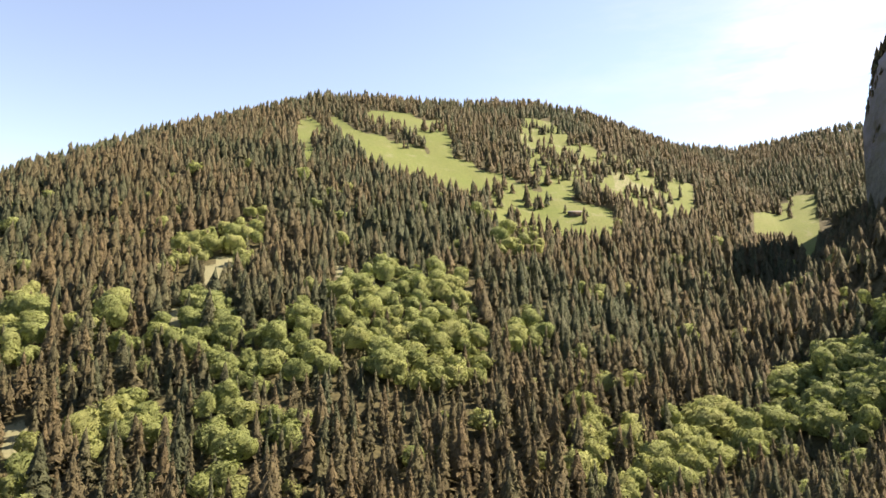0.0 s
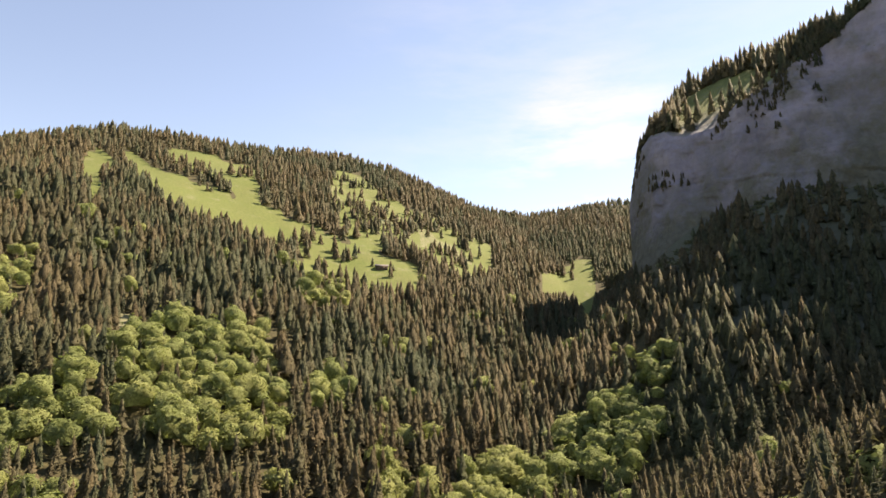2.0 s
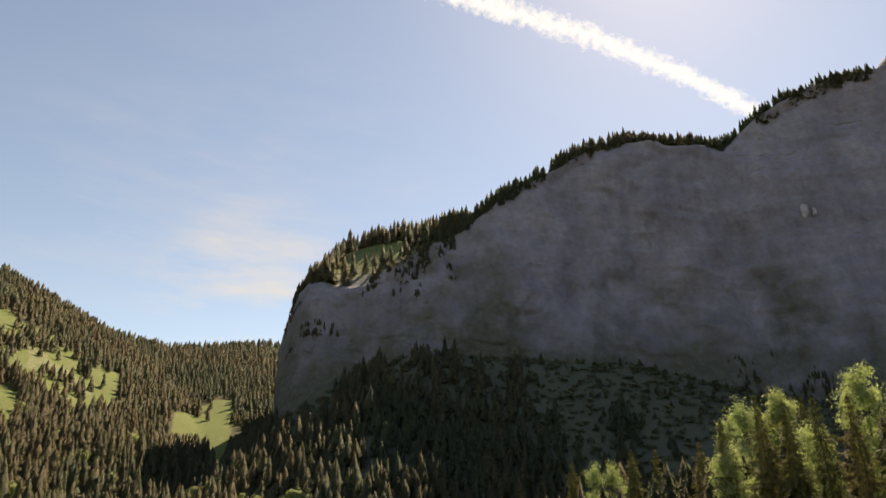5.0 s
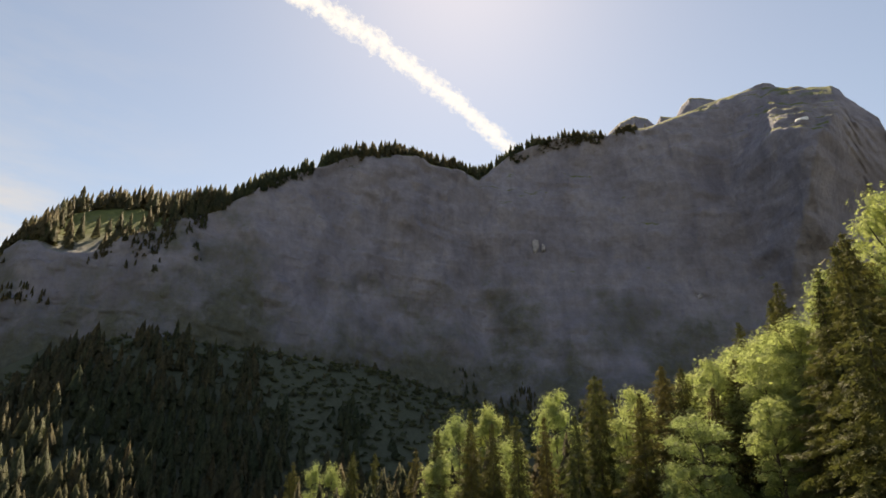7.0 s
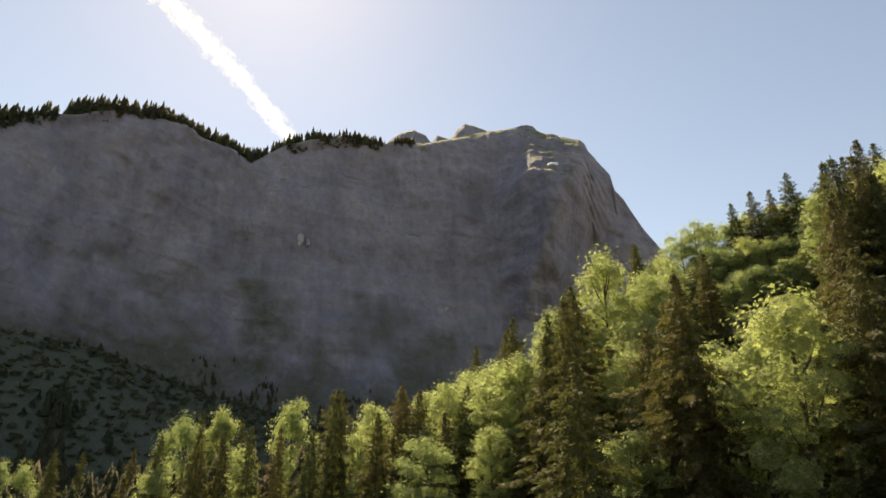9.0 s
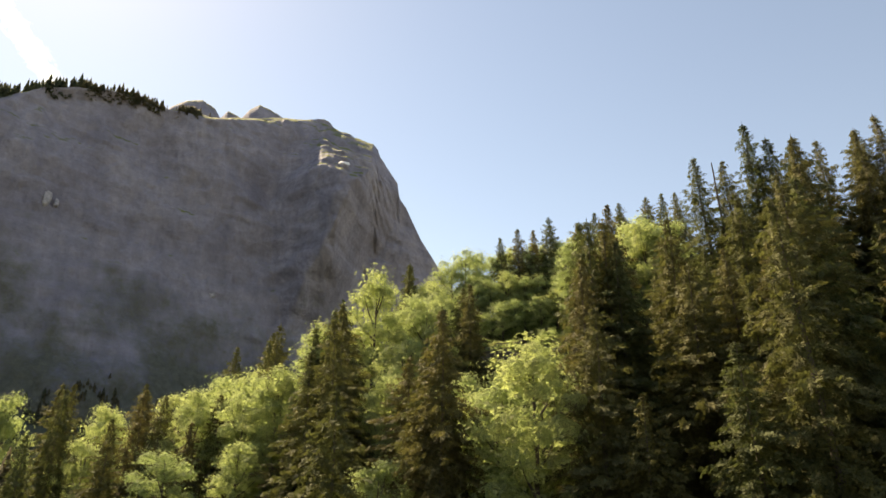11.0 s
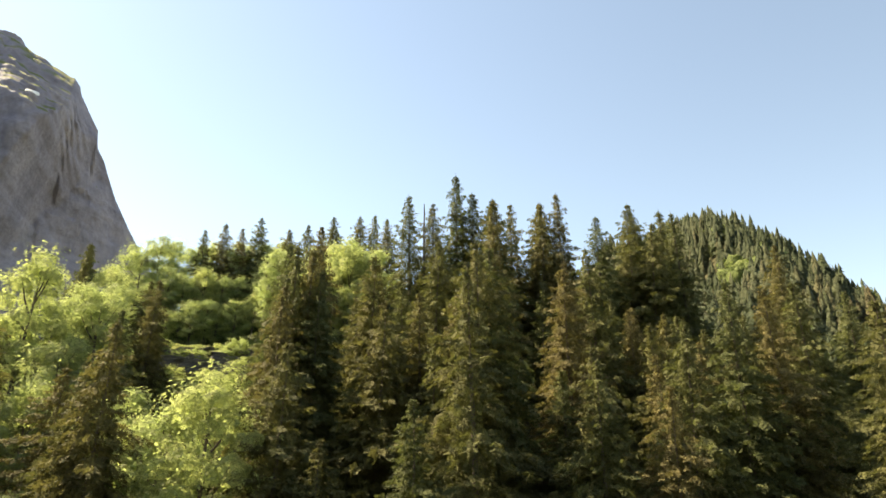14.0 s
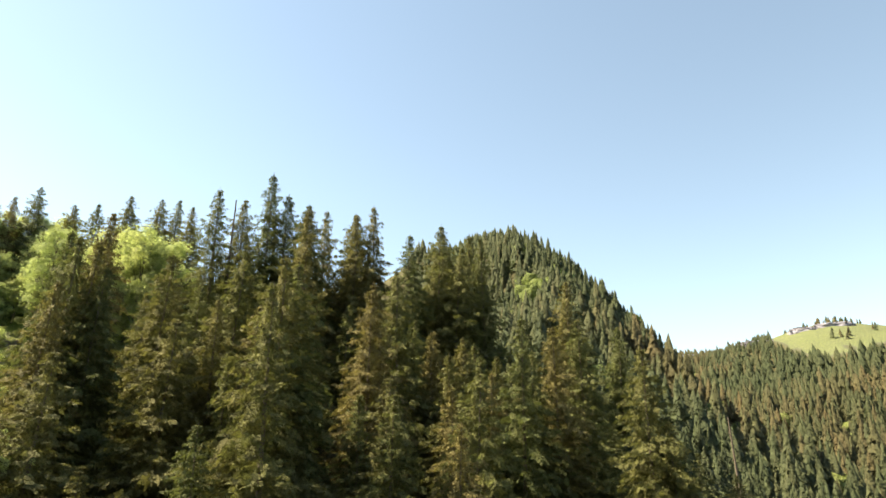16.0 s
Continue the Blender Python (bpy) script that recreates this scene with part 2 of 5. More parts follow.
def make_outcrop():
    """Limestone with lichen, coloured dark for the shade under its overhang; moss on whatever lies flat."""
    m, n, l = material("shaded_limestone")
    p = coords(n)
    coarse, fine = noise_node(n, l, 0.7, 6.0, 0.65, p), noise_node(n, l, 4.5, 5.0, 0.7, p)
    beds = n.new("ShaderNodeMapping")
    beds.inputs["Scale"].default_value = (0.25, 0.25, 2.6)
    l.new(p, beds.inputs["Vector"])
    band = noise_node(n, l, 1.0, 5.0, 0.6, beds.outputs[0])
    col = ramp(n, l, fine, [(0.3, (0.105, 0.098, 0.088)), (0.7, (0.220, 0.208, 0.190))])
    col = mix(n, l, ramp(n, l, band, [(0.4, (0, 0, 0)), (0.6, (1, 1, 1))]), mix(n, l, 1.0, col, (0.62, 0.60, 0.58), "MULTIPLY"), col)
    col = mix(n, l, ramp(n, l, coarse, [(0.60, (0, 0, 0)), (0.68, (1, 1, 1))]), col, (0.300, 0.295, 0.270))
    sep = n.new("ShaderNodeSeparateXYZ")
    l.new(n.new("ShaderNodeNewGeometry").outputs["Normal"], sep.inputs[0])
    moss = calc(n, l, "ADD", sep.outputs[2], calc(n, l, "MULTIPLY", calc(n, l, "SUBTRACT", coarse, 0.5), 1.6))
    moss = calc(n, l, "MULTIPLY", calc(n, l, "SUBTRACT", moss, 0.42), 6.0, True)
    col = mix(n, l, moss, col, ramp(n, l, fine, [(0.3, (0.110, 0.130, 0.034)), (0.7, (0.190, 0.200, 0.060))]))
    surface(n, l, col, 0.95, calc(n, l, "ADD", fine, calc(n, l, "MULTIPLY", band, 1.5)), 0.5, 0.9)
    return m


mat_ground = make_ground()
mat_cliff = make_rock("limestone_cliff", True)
mat_rock = make_rock("limestone", False)
mat_outcrop = make_outcrop()


def make_scar():
    m, n, l = material("fresh_limestone")
    f = noise_node(n, l, 0.25, 5.0, 0.65, coords(n))
    surface(n, l, ramp(n, l, f, [(0.35, (0.24, 0.232, 0.255)), (0.65, (0.40, 0.385, 0.41))]), 0.9, f, 0.6)
    return m


mat_scar = make_scar()


def make_snow():
    m, n, l = material("old_snow")
    f = noise_node(n, l, 0.6, 4.0, 0.6, coords(n))
    surface(n, l, ramp(n, l, f, [(0.3, (0.62, 0.62, 0.63)), (0.7, (0.85, 0.86, 0.88))]), 0.6, f, 0.3)
    return m


def make_wood(name, dark, pale):
    m, n, l = material(name)
    s = n.new("ShaderNodeMapping")
    s.inputs["Scale"].default_value = (6, 0.6, 0.6)
    l.new(local(n), s.inputs["Vector"])
    f = noise_node(n, l, 1.5, 5.0, 0.6, s.outputs[0])
    surface(n, l, ramp(n, l, f, [(0.3, dark), (0.7, pale)]), 0.85, f, 0.02)
    return m


def make_contrail():
    """A streak of vapour far up in the sky, torn into puffs at its edges; its sunlit white is emitted."""
    m, n, l = material("vapour")
    p = coords(n)
    puff, wisp = noise_node(n, l, 0.020, 7.0, 0.66, p), noise_node(n, l, 0.006, 3.0, 0.5, p)
    body = calc(n, l, "ADD", attribute(n, "core"), calc(n, l, "MULTIPLY", calc(n, l, "SUBTRACT", puff, 0.5), 2.3))
    body = calc(n, l, "ADD", body, calc(n, l, "MULTIPLY", calc(n, l, "SUBTRACT", wisp, 0.5), 0.6))
    alpha = calc(n, l, "MULTIPLY", calc(n, l, "SUBTRACT", body, 0.22), 1.05, True)
    e, t, k = n.new("ShaderNodeEmission"), n.new("ShaderNodeBsdfTransparent"), n.new("ShaderNodeMixShader")
    e.inputs["Color"].default_value, e.inputs["Strength"].default_value = (0.89, 0.95, 1.0, 1), 0.66
    l.new(calc(n, l, "MULTIPLY", alpha, 0.86), k.inputs[0])
    l.new(t.outputs[0], k.inputs[1])
    l.new(e.outputs[0], k.inputs[2])
    l.new(k.outputs[0], n.new("ShaderNodeOutputMaterial").inputs["Surface"])
    return m


mat_snow = make_snow()
mat_planks = make_wood("weathered_planks", (0.07, 0.05, 0.035), (0.17, 0.13, 0.09))
mat_shingles = make_wood("grey_shingles", (0.09, 0.083, 0.075), (0.18, 0.165, 0.15))
mat_vapour = make_contrail()


# ---------------------------------------------------------------- landform
def lattice(i, j, seed):
    s = np.sin(i * 127.1 + j * 311.7 + seed * 74.7) * 43758.5453
    return s - np.floor(s)


def vnoise(x, y, seed=0):
    i, j = np.floor(x), np.floor(y)
    u, v = x - i, y - j
    u, v = u * u * (3 - 2 * u), v * v * (3 - 2 * v)
    a, b = lattice(i, j, seed), lattice(i + 1, j, seed)
    c, d = lattice(i, j + 1, seed), lattice(i + 1, j + 1, seed)
    return (a * (1 - u) + b * u) * (1 - v) + (c * (1 - u) + d * u) * v - 0.5


def fbm(x, y, size, octaves=4, seed=0):
    total, amp = 0.0, 1.0
    for k in range(octaves):
        total = total + amp * vnoise(x / size * 2 ** k + 13.7 * k, y / size * 2 ** k, seed + k)
        amp *= 0.5
    return total


# crest lines fitted to the skyline from the hovering point: heading, distance, height of the ground, fall of the flanks
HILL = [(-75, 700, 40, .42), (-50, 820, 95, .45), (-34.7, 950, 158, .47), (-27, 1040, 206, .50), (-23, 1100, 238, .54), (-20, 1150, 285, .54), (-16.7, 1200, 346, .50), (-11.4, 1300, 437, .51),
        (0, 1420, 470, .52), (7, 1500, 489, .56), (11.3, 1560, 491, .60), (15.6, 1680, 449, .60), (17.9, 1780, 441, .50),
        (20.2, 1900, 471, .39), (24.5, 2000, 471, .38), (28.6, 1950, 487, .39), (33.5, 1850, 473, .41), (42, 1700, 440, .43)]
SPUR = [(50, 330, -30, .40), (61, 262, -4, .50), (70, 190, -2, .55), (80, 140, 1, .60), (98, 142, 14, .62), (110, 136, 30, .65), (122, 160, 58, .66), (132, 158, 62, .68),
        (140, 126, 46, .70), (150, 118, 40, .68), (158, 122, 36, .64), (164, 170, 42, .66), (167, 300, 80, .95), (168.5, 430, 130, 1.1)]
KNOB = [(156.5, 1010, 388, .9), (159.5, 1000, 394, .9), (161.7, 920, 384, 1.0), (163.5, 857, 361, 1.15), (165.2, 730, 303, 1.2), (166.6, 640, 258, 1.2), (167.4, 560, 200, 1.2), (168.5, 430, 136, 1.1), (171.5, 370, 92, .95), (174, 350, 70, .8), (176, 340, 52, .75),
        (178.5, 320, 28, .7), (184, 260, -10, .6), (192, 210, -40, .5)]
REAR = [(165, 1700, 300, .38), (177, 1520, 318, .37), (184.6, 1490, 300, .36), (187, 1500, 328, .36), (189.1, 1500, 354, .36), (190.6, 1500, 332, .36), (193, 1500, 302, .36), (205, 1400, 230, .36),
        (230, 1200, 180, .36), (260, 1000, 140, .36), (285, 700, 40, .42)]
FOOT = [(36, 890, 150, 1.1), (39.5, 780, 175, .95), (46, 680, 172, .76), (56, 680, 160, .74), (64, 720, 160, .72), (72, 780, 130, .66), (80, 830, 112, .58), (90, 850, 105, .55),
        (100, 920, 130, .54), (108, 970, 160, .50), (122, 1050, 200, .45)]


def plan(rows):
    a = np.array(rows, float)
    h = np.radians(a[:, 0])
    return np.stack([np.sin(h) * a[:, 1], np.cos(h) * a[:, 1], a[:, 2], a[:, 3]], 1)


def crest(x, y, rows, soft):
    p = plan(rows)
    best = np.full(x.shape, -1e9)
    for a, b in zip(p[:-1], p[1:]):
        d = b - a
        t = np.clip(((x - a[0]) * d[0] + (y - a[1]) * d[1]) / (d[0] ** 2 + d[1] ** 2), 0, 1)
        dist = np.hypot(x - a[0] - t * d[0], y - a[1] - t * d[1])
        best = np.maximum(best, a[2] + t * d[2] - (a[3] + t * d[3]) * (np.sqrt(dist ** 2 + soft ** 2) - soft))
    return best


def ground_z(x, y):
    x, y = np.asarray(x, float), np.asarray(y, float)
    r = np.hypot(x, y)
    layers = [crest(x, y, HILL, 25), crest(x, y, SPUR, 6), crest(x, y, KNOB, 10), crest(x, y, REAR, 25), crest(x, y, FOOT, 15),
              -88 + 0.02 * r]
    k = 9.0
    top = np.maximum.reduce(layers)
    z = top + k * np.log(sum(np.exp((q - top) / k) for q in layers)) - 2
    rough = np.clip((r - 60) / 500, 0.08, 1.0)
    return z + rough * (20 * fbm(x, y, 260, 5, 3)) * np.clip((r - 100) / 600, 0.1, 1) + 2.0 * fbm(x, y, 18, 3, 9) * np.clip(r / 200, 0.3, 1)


def inside(x, y, poly):
    hit = np.zeros(x.shape, bool)
    p = np.array(poly, float)
    for (x0, y0), (x1, y1) in zip(p, np.roll(p, -1, 0)):
        cut = (y0 > y) != (y1 > y)
        hit ^= cut & (x < (x1 - x0) * (y - y0) / (y1 - y0 + 1e-9) + x0)
    return hit


# clearings and stands, as plan outlines traced from the camera's view onto the ground
MEADOWS = []
MEADOWS.append([(-212, 1146), (-186, 1111), (-122, 981), (-100, 974), (-65, 964), (-43, 953), (-22, 937), (3, 947), (31, 919), (58, 895), (89, 886), (112, 849), (148, 820), (172, 793), (202, 773), (197, 733),
                (173, 723), (146, 738), (116, 753), (90, 752), (91, 804), (75, 822), (50, 829), (18, 842), (-20, 865), (-51, 871), (-82, 882), (-109, 885), (-140, 964), (-176, 1025)])
MEADOWS.append([(-245, 1066), (-231, 1095), (-194, 1021), (-199, 945), (-169, 831), (-162, 783), (-187, 840), (-228, 974)])
MEADOWS.append([(-166, 1239), (-134, 1197), (-81, 1196), (-39, 1181), (3, 1148), (10, 1006), (-10, 975), (-43, 1051), (-84, 1097), (-123, 1104)])
MEADOWS.append([(161, 1306), (218, 1328), (225, 1236), (246, 1129), (290, 1099), (326, 1054), (353, 1048), (388, 1039), (396, 1012), (341, 875), (274, 818), (268, 847), (233, 857), (219, 895), (200, 919),
                (162, 853), (137, 838), (139, 900), (134, 983), (131, 1089)])
MEADOWS.append([(410, 858), (444, 915), (527, 1000), (566, 1026), (586, 1024), (569, 980), (368, 637), (357, 635), (505, 932), (476, 906)])
MEADOWS.append([(48, 730), (77, 757), (83, 743), (54, 715)])
BARE = []
BARE.append([(-174, 470), (-172, 497), (-162, 503), (-156, 480), (-164, 460)])
BARE.append([(-174, 409), (-165, 419), (-161, 407), (-166, 401)])
BARE.append([(-85, 494), (-73, 501), (-72, 489), (-81, 484)])
BARE.append([(-194, 294), (-189, 302), (-184, 299), (-187, 292)])
LEAFY = []
LEAFY.append([(-75, 476), (-62, 501), (-36, 498), (-1, 511), (21, 509), (26, 452), (31, 410), (26, 384), (0, 371), (-26, 369), (-46, 380), (-68, 409)])
LEAFY.append([(-139, 384), (-123, 397), (-78, 406), (-63, 365), (-108, 352), (-130, 362)])
LEAFY.append([(46, 451), (71, 468), (74, 447), (61, 426), (43, 423)])
LEAFY.append([(80, 296), (92, 319), (115, 340), (121, 358), (157, 382), (177, 366), (191, 390), (205, 402), (219, 398), (243, 405), (257, 370), (246, 345), (231, 330), (197, 320), (178, 349), (126, 308), (93, 281)])
LEAFY.append([(250, 379), (273, 421), (285, 410), (284, 379), (258, 366)])
LEAFY.append([(281, 331), (287, 339), (294, 333), (288, 325)])
LEAFY.append([(292, 306), (297, 313), (303, 306), (297, 299)])
LEAFY.append([(301, 287), (306, 294), (312, 287), (306, 280)])
LEAFY.append([(254, 286), (260, 293), (266, 286), (260, 279)])
LEAFY.append([(134, -520), (114, -500), (98, -436), (123, -460)])
LEAFY.append([(290, -792), (240, -699), (208, -622), (229, -630)])
LEAFY.append([(308, 474), (314, 482), (320, 474), (314, 466)])
LEAFY.append([(-259, 386), (-273, 437), (-247, 414), (-222, 364), (-234, 351)])
LEAFY.append([(-189, 287), (-179, 288), (-162, 270), (-175, 268)])
LEAFY.append([(-112, 328), (-98, 329), (-81, 285), (-88, 277), (-115, 304)])
LEAFY.append([(-179, 562), (-165, 600), (-150, 548), (-157, 511), (-193, 491), (-205, 480), (-216, 512)])
LEAFY.append([(55, 653), (94, 688), (94, 614), (61, 598)])
CLUMPS = [(135, 876), (167, 970), (179, 920), (193, 837), (260, 870), (277, 983), (252, 994), (149, 1021), (223, 1115), (300, 1040), (340, 1000), (-35, 952), (-60, 952), (208, 921), (207, 994), (161, 890), (149, 941), (310, 930),
          (-150, 1090), (-115, 1075), (-95, 1060), (-70, 1045), (-20, 1040), (-5, 1080), (180, 1180), (160, 1240), (240, 960), (73, 788), (109, 773)]


def pasture(x, y, steps=4):
    """Open pasture, with a fringe towards the camera kept clear so that tall trees don't hide it."""
    r = np.hypot(x, y) + 1e-6
    return np.logical_or.reduce([in_any(x * (1 + 22 * k / r), y * (1 + 22 * k / r), MEADOWS) for k in range(steps)])


def in_any(x, y, polys):
    return np.logical_or.reduce([inside(x, y, p) for p in polys])


# ---------------------------------------------------------------- mesh helpers
def mesh_of(name, verts, faces, mat, smooth=False, attrs=()):
    """A mesh from arrays: verts (n, 3), faces (m, 3) or (m, 4); attrs: (name, one value a vertex)."""
    me = bpy.data.meshes.new(name)
    k = faces.shape[1]
    me.vertices.add(len(verts))
    me.vertices.foreach_set("co", np.ascontiguousarray(verts, np.float32).ravel())
    me.loops.add(faces.size)
    me.loops.foreach_set("vertex_index", np.ascontiguousarray(faces, np.int32).ravel())
    me.polygons.add(len(faces))
    me.polygons.foreach_set("loop_start", np.arange(0, faces.size, k, dtype=np.int32))
    me.polygons.foreach_set("loop_total", np.full(len(faces), k, np.int32))
    if smooth:
        me.polygons.foreach_set("use_smooth", np.ones(len(faces), bool))
    for label, values in attrs:
        me.attributes.new(label, "FLOAT", "POINT").data.foreach_set("value", np.ascontiguousarray(values, np.float32))
    me.materials.append(mat)
    me.update()
    me.validate()
    return me


def part(name, me, parent, label=""):
    ob = new(name, me)
    ob.parent = parent
    return tagged(ob, label)


def grid_faces(rows, cols, wrap=False):
    i, j = np.meshgrid(np.arange(rows - 1), np.arange(cols if wrap else cols - 1), indexing="ij")
    a, b = i * cols + j, i * cols + (j + 1) % cols
    return np.stack([a, b, b + cols, a + cols], -1).reshape(-1, 4)


def heading_of(x, y):
    return (np.degrees(np.arctan2(x, y)) + 100) % 360 - 100


# ---------------------------------------------------------------- ground
def build_ground():
    heads = np.radians(np.concatenate([np.arange(-45, 200, 0.5), np.arange(200, 315, 2.5)]))
    dist = np.concatenate([[0.02, 4.0], np.geomspace(12, 2300, 160), [2700, 3300, 4700]])
    d, h = np.meshgrid(dist, heads, indexing="ij")
    x, y = np.sin(h) * d, np.cos(h) * d
    z = ground_z(x, y)
    meadow, soil = np.zeros(x.shape), np.logical_or(in_any(x, y, BARE), in_any(x * (1 + 12 / np.hypot(x, y)), y * (1 + 12 / np.hypot(x, y)), BARE)) * 1.0
    meadow = pasture(x, y, 4) * 1.0
    meadow = np.maximum(meadow, rear_meadow(x, y))
    near = heading_of(x, y)
    meadow = np.maximum(meadow, 1.0 * ((near > 90) & (near < 127) & (np.hypot(x, y) > 88) & (np.hypot(x, y) < 175)))
    gully = np.abs(fbm(x + 0.35 * y, y * 0.3, 70, 3, 55)) < 0.055
    soil = np.maximum(soil, 0.52 * (gully & inside(x, y, MEADOWS[3])))
    soil = np.maximum(soil, 0.42 * (rear_meadow(x, y) > 0))
    deg = heading_of(x, y)
    talus = (rear_meadow(x, y) > 0) * 1.0 + np.clip((deg - 35) / 2, 0, 1) * np.clip((124 - deg) / 3, 0, 1) * np.clip((np.hypot(x, y) - 400) / 80, 0, 1)
    verts = np.stack([x, y, z], -1).reshape(-1, 3)
    me = mesh_of("ground", verts, grid_faces(*x.shape, True)[:, ::-1], mat_ground, True, (("meadow", meadow.ravel()), ("soil", soil.ravel()), ("talus", talus.ravel())))
    return tagged(new("ground", me), "steep valley ground with green alpine pasture and forest floor", "ground", kind="structure")


def rear_meadow(x, y):
    h, r = np.degrees(np.arctan2(x, y)) % 360, np.hypot(x, y)
    return ((h > 185.0 + (1500 - r) * 0.004 + 0.8 * fbm(x, y, 60, 3, 12)) & (h < 215) & (r > 1160 + 120 * fbm(x, y, 90, 3, 14)) & (r < 1700)) * 0.5


ground = build_ground()

# ---------------------------------------------------------------- the cliff massif
# heading, distance of the upper edge, its height (fitted to the skyline from the camera), rise of the ground behind the
# edge
EDGE = [(33.4, 900, 226, 0.1), (33.9, 887, 262, 0.2), (34.6, 868, 296, 0.3), (35.6, 841, 303, 0.35), (36.8, 826, 302, 0.5), (38.2, 820, 292, .64), (40.5, 807, 297, .68), (43.5, 792, 316, .66),
        (47, 787, 352, .5), (50.4, 793, 379, 0.2), (53.2, 797, 413, 0.2), (58, 821, 466, 0.2), (62.8, 854, 517, 0.2), (66, 874, 533, 0.2), (69, 894, 532, 0.2), (74.3, 945, 531, 0.3),
        (78.1, 955, 578, 0.2), (82.1, 962, 606, 0.2), (87.3, 975, 602, 0.2), (92, 990, 616, 0.2), (98, 1060, 680, 0.2), (100.1, 1085, 698, 0.1), (101.6, 1100, 708, 0.1)]
EDGE_END = [(102.1, 1102, 705, .1), (102.6, 1103, 696, .1), (103.3, 1105, 685, .1), (105.5, 1109, 678, .1), (106.6, 1110, 673, .1), (107.15, 1112, 657, .1), (107.3, 1112, 643, .1), (108.5, 1116, 606, .1), (109.2, 1118, 590, .1), (109.4, 1119, 560, .1), (110.3, 1124, 536, .1),
            (111.6, 1133, 484, .1), (113.2, 1147, 434, .1), (114.5, 1160, 396, .1), (118, 1200, 300, .1), (124, 1260, 240, .1)]
EDGE_TABLE = np.array(EDGE + EDGE_END)
EDGE_TABLE[:, 2] -= np.interp(EDGE_TABLE[:, 0], [33, 36, 48, 86, 92], [0, 0, 4, 4, 0])


def edge_at(heading):
    return [np.interp(heading, EDGE_TABLE[:, 0], EDGE_TABLE[:, k]) for k in (1, 2, 3)]


def slope_reach(heading):
    """How far back from the edge the steep pasture or wooded rim goes on."""
    return np.interp(heading, [34, 36.5, 38.4, 43.5, 46.5, 50], [60, 75, 235, 200, 85, 75])


def massif_top(heading, back):
    """Ground behind the edge: (x, y, z) at a distance back from it."""
    r, z, rise = edge_at(heading)
    reach = slope_reach(heading)
    up = rise * np.minimum(back, reach) + np.interp(heading, [33.4, 34.6, 50, 60], [-2.5, -0.6, -0.4, 0.12]) * np.maximum(back - reach, 0)
    h = np.radians(heading)
    d = r + back
    return np.sin(h) * d, np.cos(h) * d, z + up + 2.5 * fbm(heading * 14, back, 22, 3, 21)


def blocks(arc, zz, wide, high, seed):
    """Rock parted by beds and joints: one depth for each block."""
    b = np.floor((zz + 0.10 * arc + 0.5 * high * fbm(arc, zz, 3 * wide, 3, seed)) / high)
    c = np.floor((arc + 0.4 * wide * fbm(zz, arc, 2 * wide, 3, seed + 5)) / wide + 7 * lattice(b, b * 0, seed + 2))
    return lattice(b, c, seed + 9) - 0.5


def face_point(H, V):
    """The rock face: heading and height (0 foot, 1 upper edge) to a place."""
    r, ztop, rise = edge_at(H)
    ztop = ztop + np.interp(H, [88, 96], [8, 4]) * fbm(H * 15, H * 0, 34, 4, 31)
    foot = np.interp(H, [33, 40, 55, 90, 108, 124], [50, 70, 80, 90, 120, 120])
    zz = foot + (ztop - foot) * V
    lean = np.interp(V, [0, 0.18, 0.45, 0.72, 1], [1.0, 0.66, 0.40, 0.24, 0.0]) * (ztop - foot) * 0.30
    arc = np.radians(H) * 1000
    # the sunny ledges near the summit
    drop = ztop - zz
    rag = 0.5 * fbm(arc * 0, zz, 40, 3, 61)
    u = np.clip((H - 93.6 + rag) / 11.5, 0, 1)
    bulge = u * u * (3 - 2 * u) * np.clip((111.0 - 0.012 * drop - H + rag) / (0.8 + 0.012 * drop), 0, 1)
    q = np.clip((drop - 80) / 24 + 0.7 * fbm(arc, zz, 50, 3, 63), 0, 5.0)
    bench = np.floor(q) + np.clip((q - np.floor(q) - 0.28) / 0.72, 0, 1)
    sunny = np.clip((H - 102.2 + 0.006 * drop + 2 * rag) / 0.6, 0, 1)
    lean = np.maximum(lean, bulge * (np.interp(drop, [0, 40, 80], [0, 40, 66]) + 30 * (bench * sunny + q * (1 - sunny))))
    # buttresses, gullies, beds and joints
    relief = 46 * fbm(arc + 0.4 * zz, zz * 0.4, 240, 3, 41) + 18 * (0.3 - np.abs(fbm(arc + 0.6 * zz, zz * 0.5, 120, 3, 43)))
    relief = relief + (0.3 + 0.7 * np.clip(0.5 + fbm(arc, zz, 300, 2, 81), 0, 1)) * np.interp(H, [92, 99], [1.0, 1.35]) * (4.5 * blocks(arc, zz, 140, 58, 3) + 4.5 * blocks(arc, zz, 56, 24, 23) + 2.5 * blocks(arc, zz, 21, 11, 37)) + 12 * fbm(arc, zz, 45, 4, 71) + 3 * fbm(arc, zz, 13, 2, 73)
    fade = np.clip((1 - V) / 0.03, 0, 1) * np.clip(V / 0.05, 0.3, 1)
    dist = r - lean - relief * fade
    return np.stack([np.sin(np.radians(H)) * dist, np.cos(np.radians(H)) * dist, zz], -1)


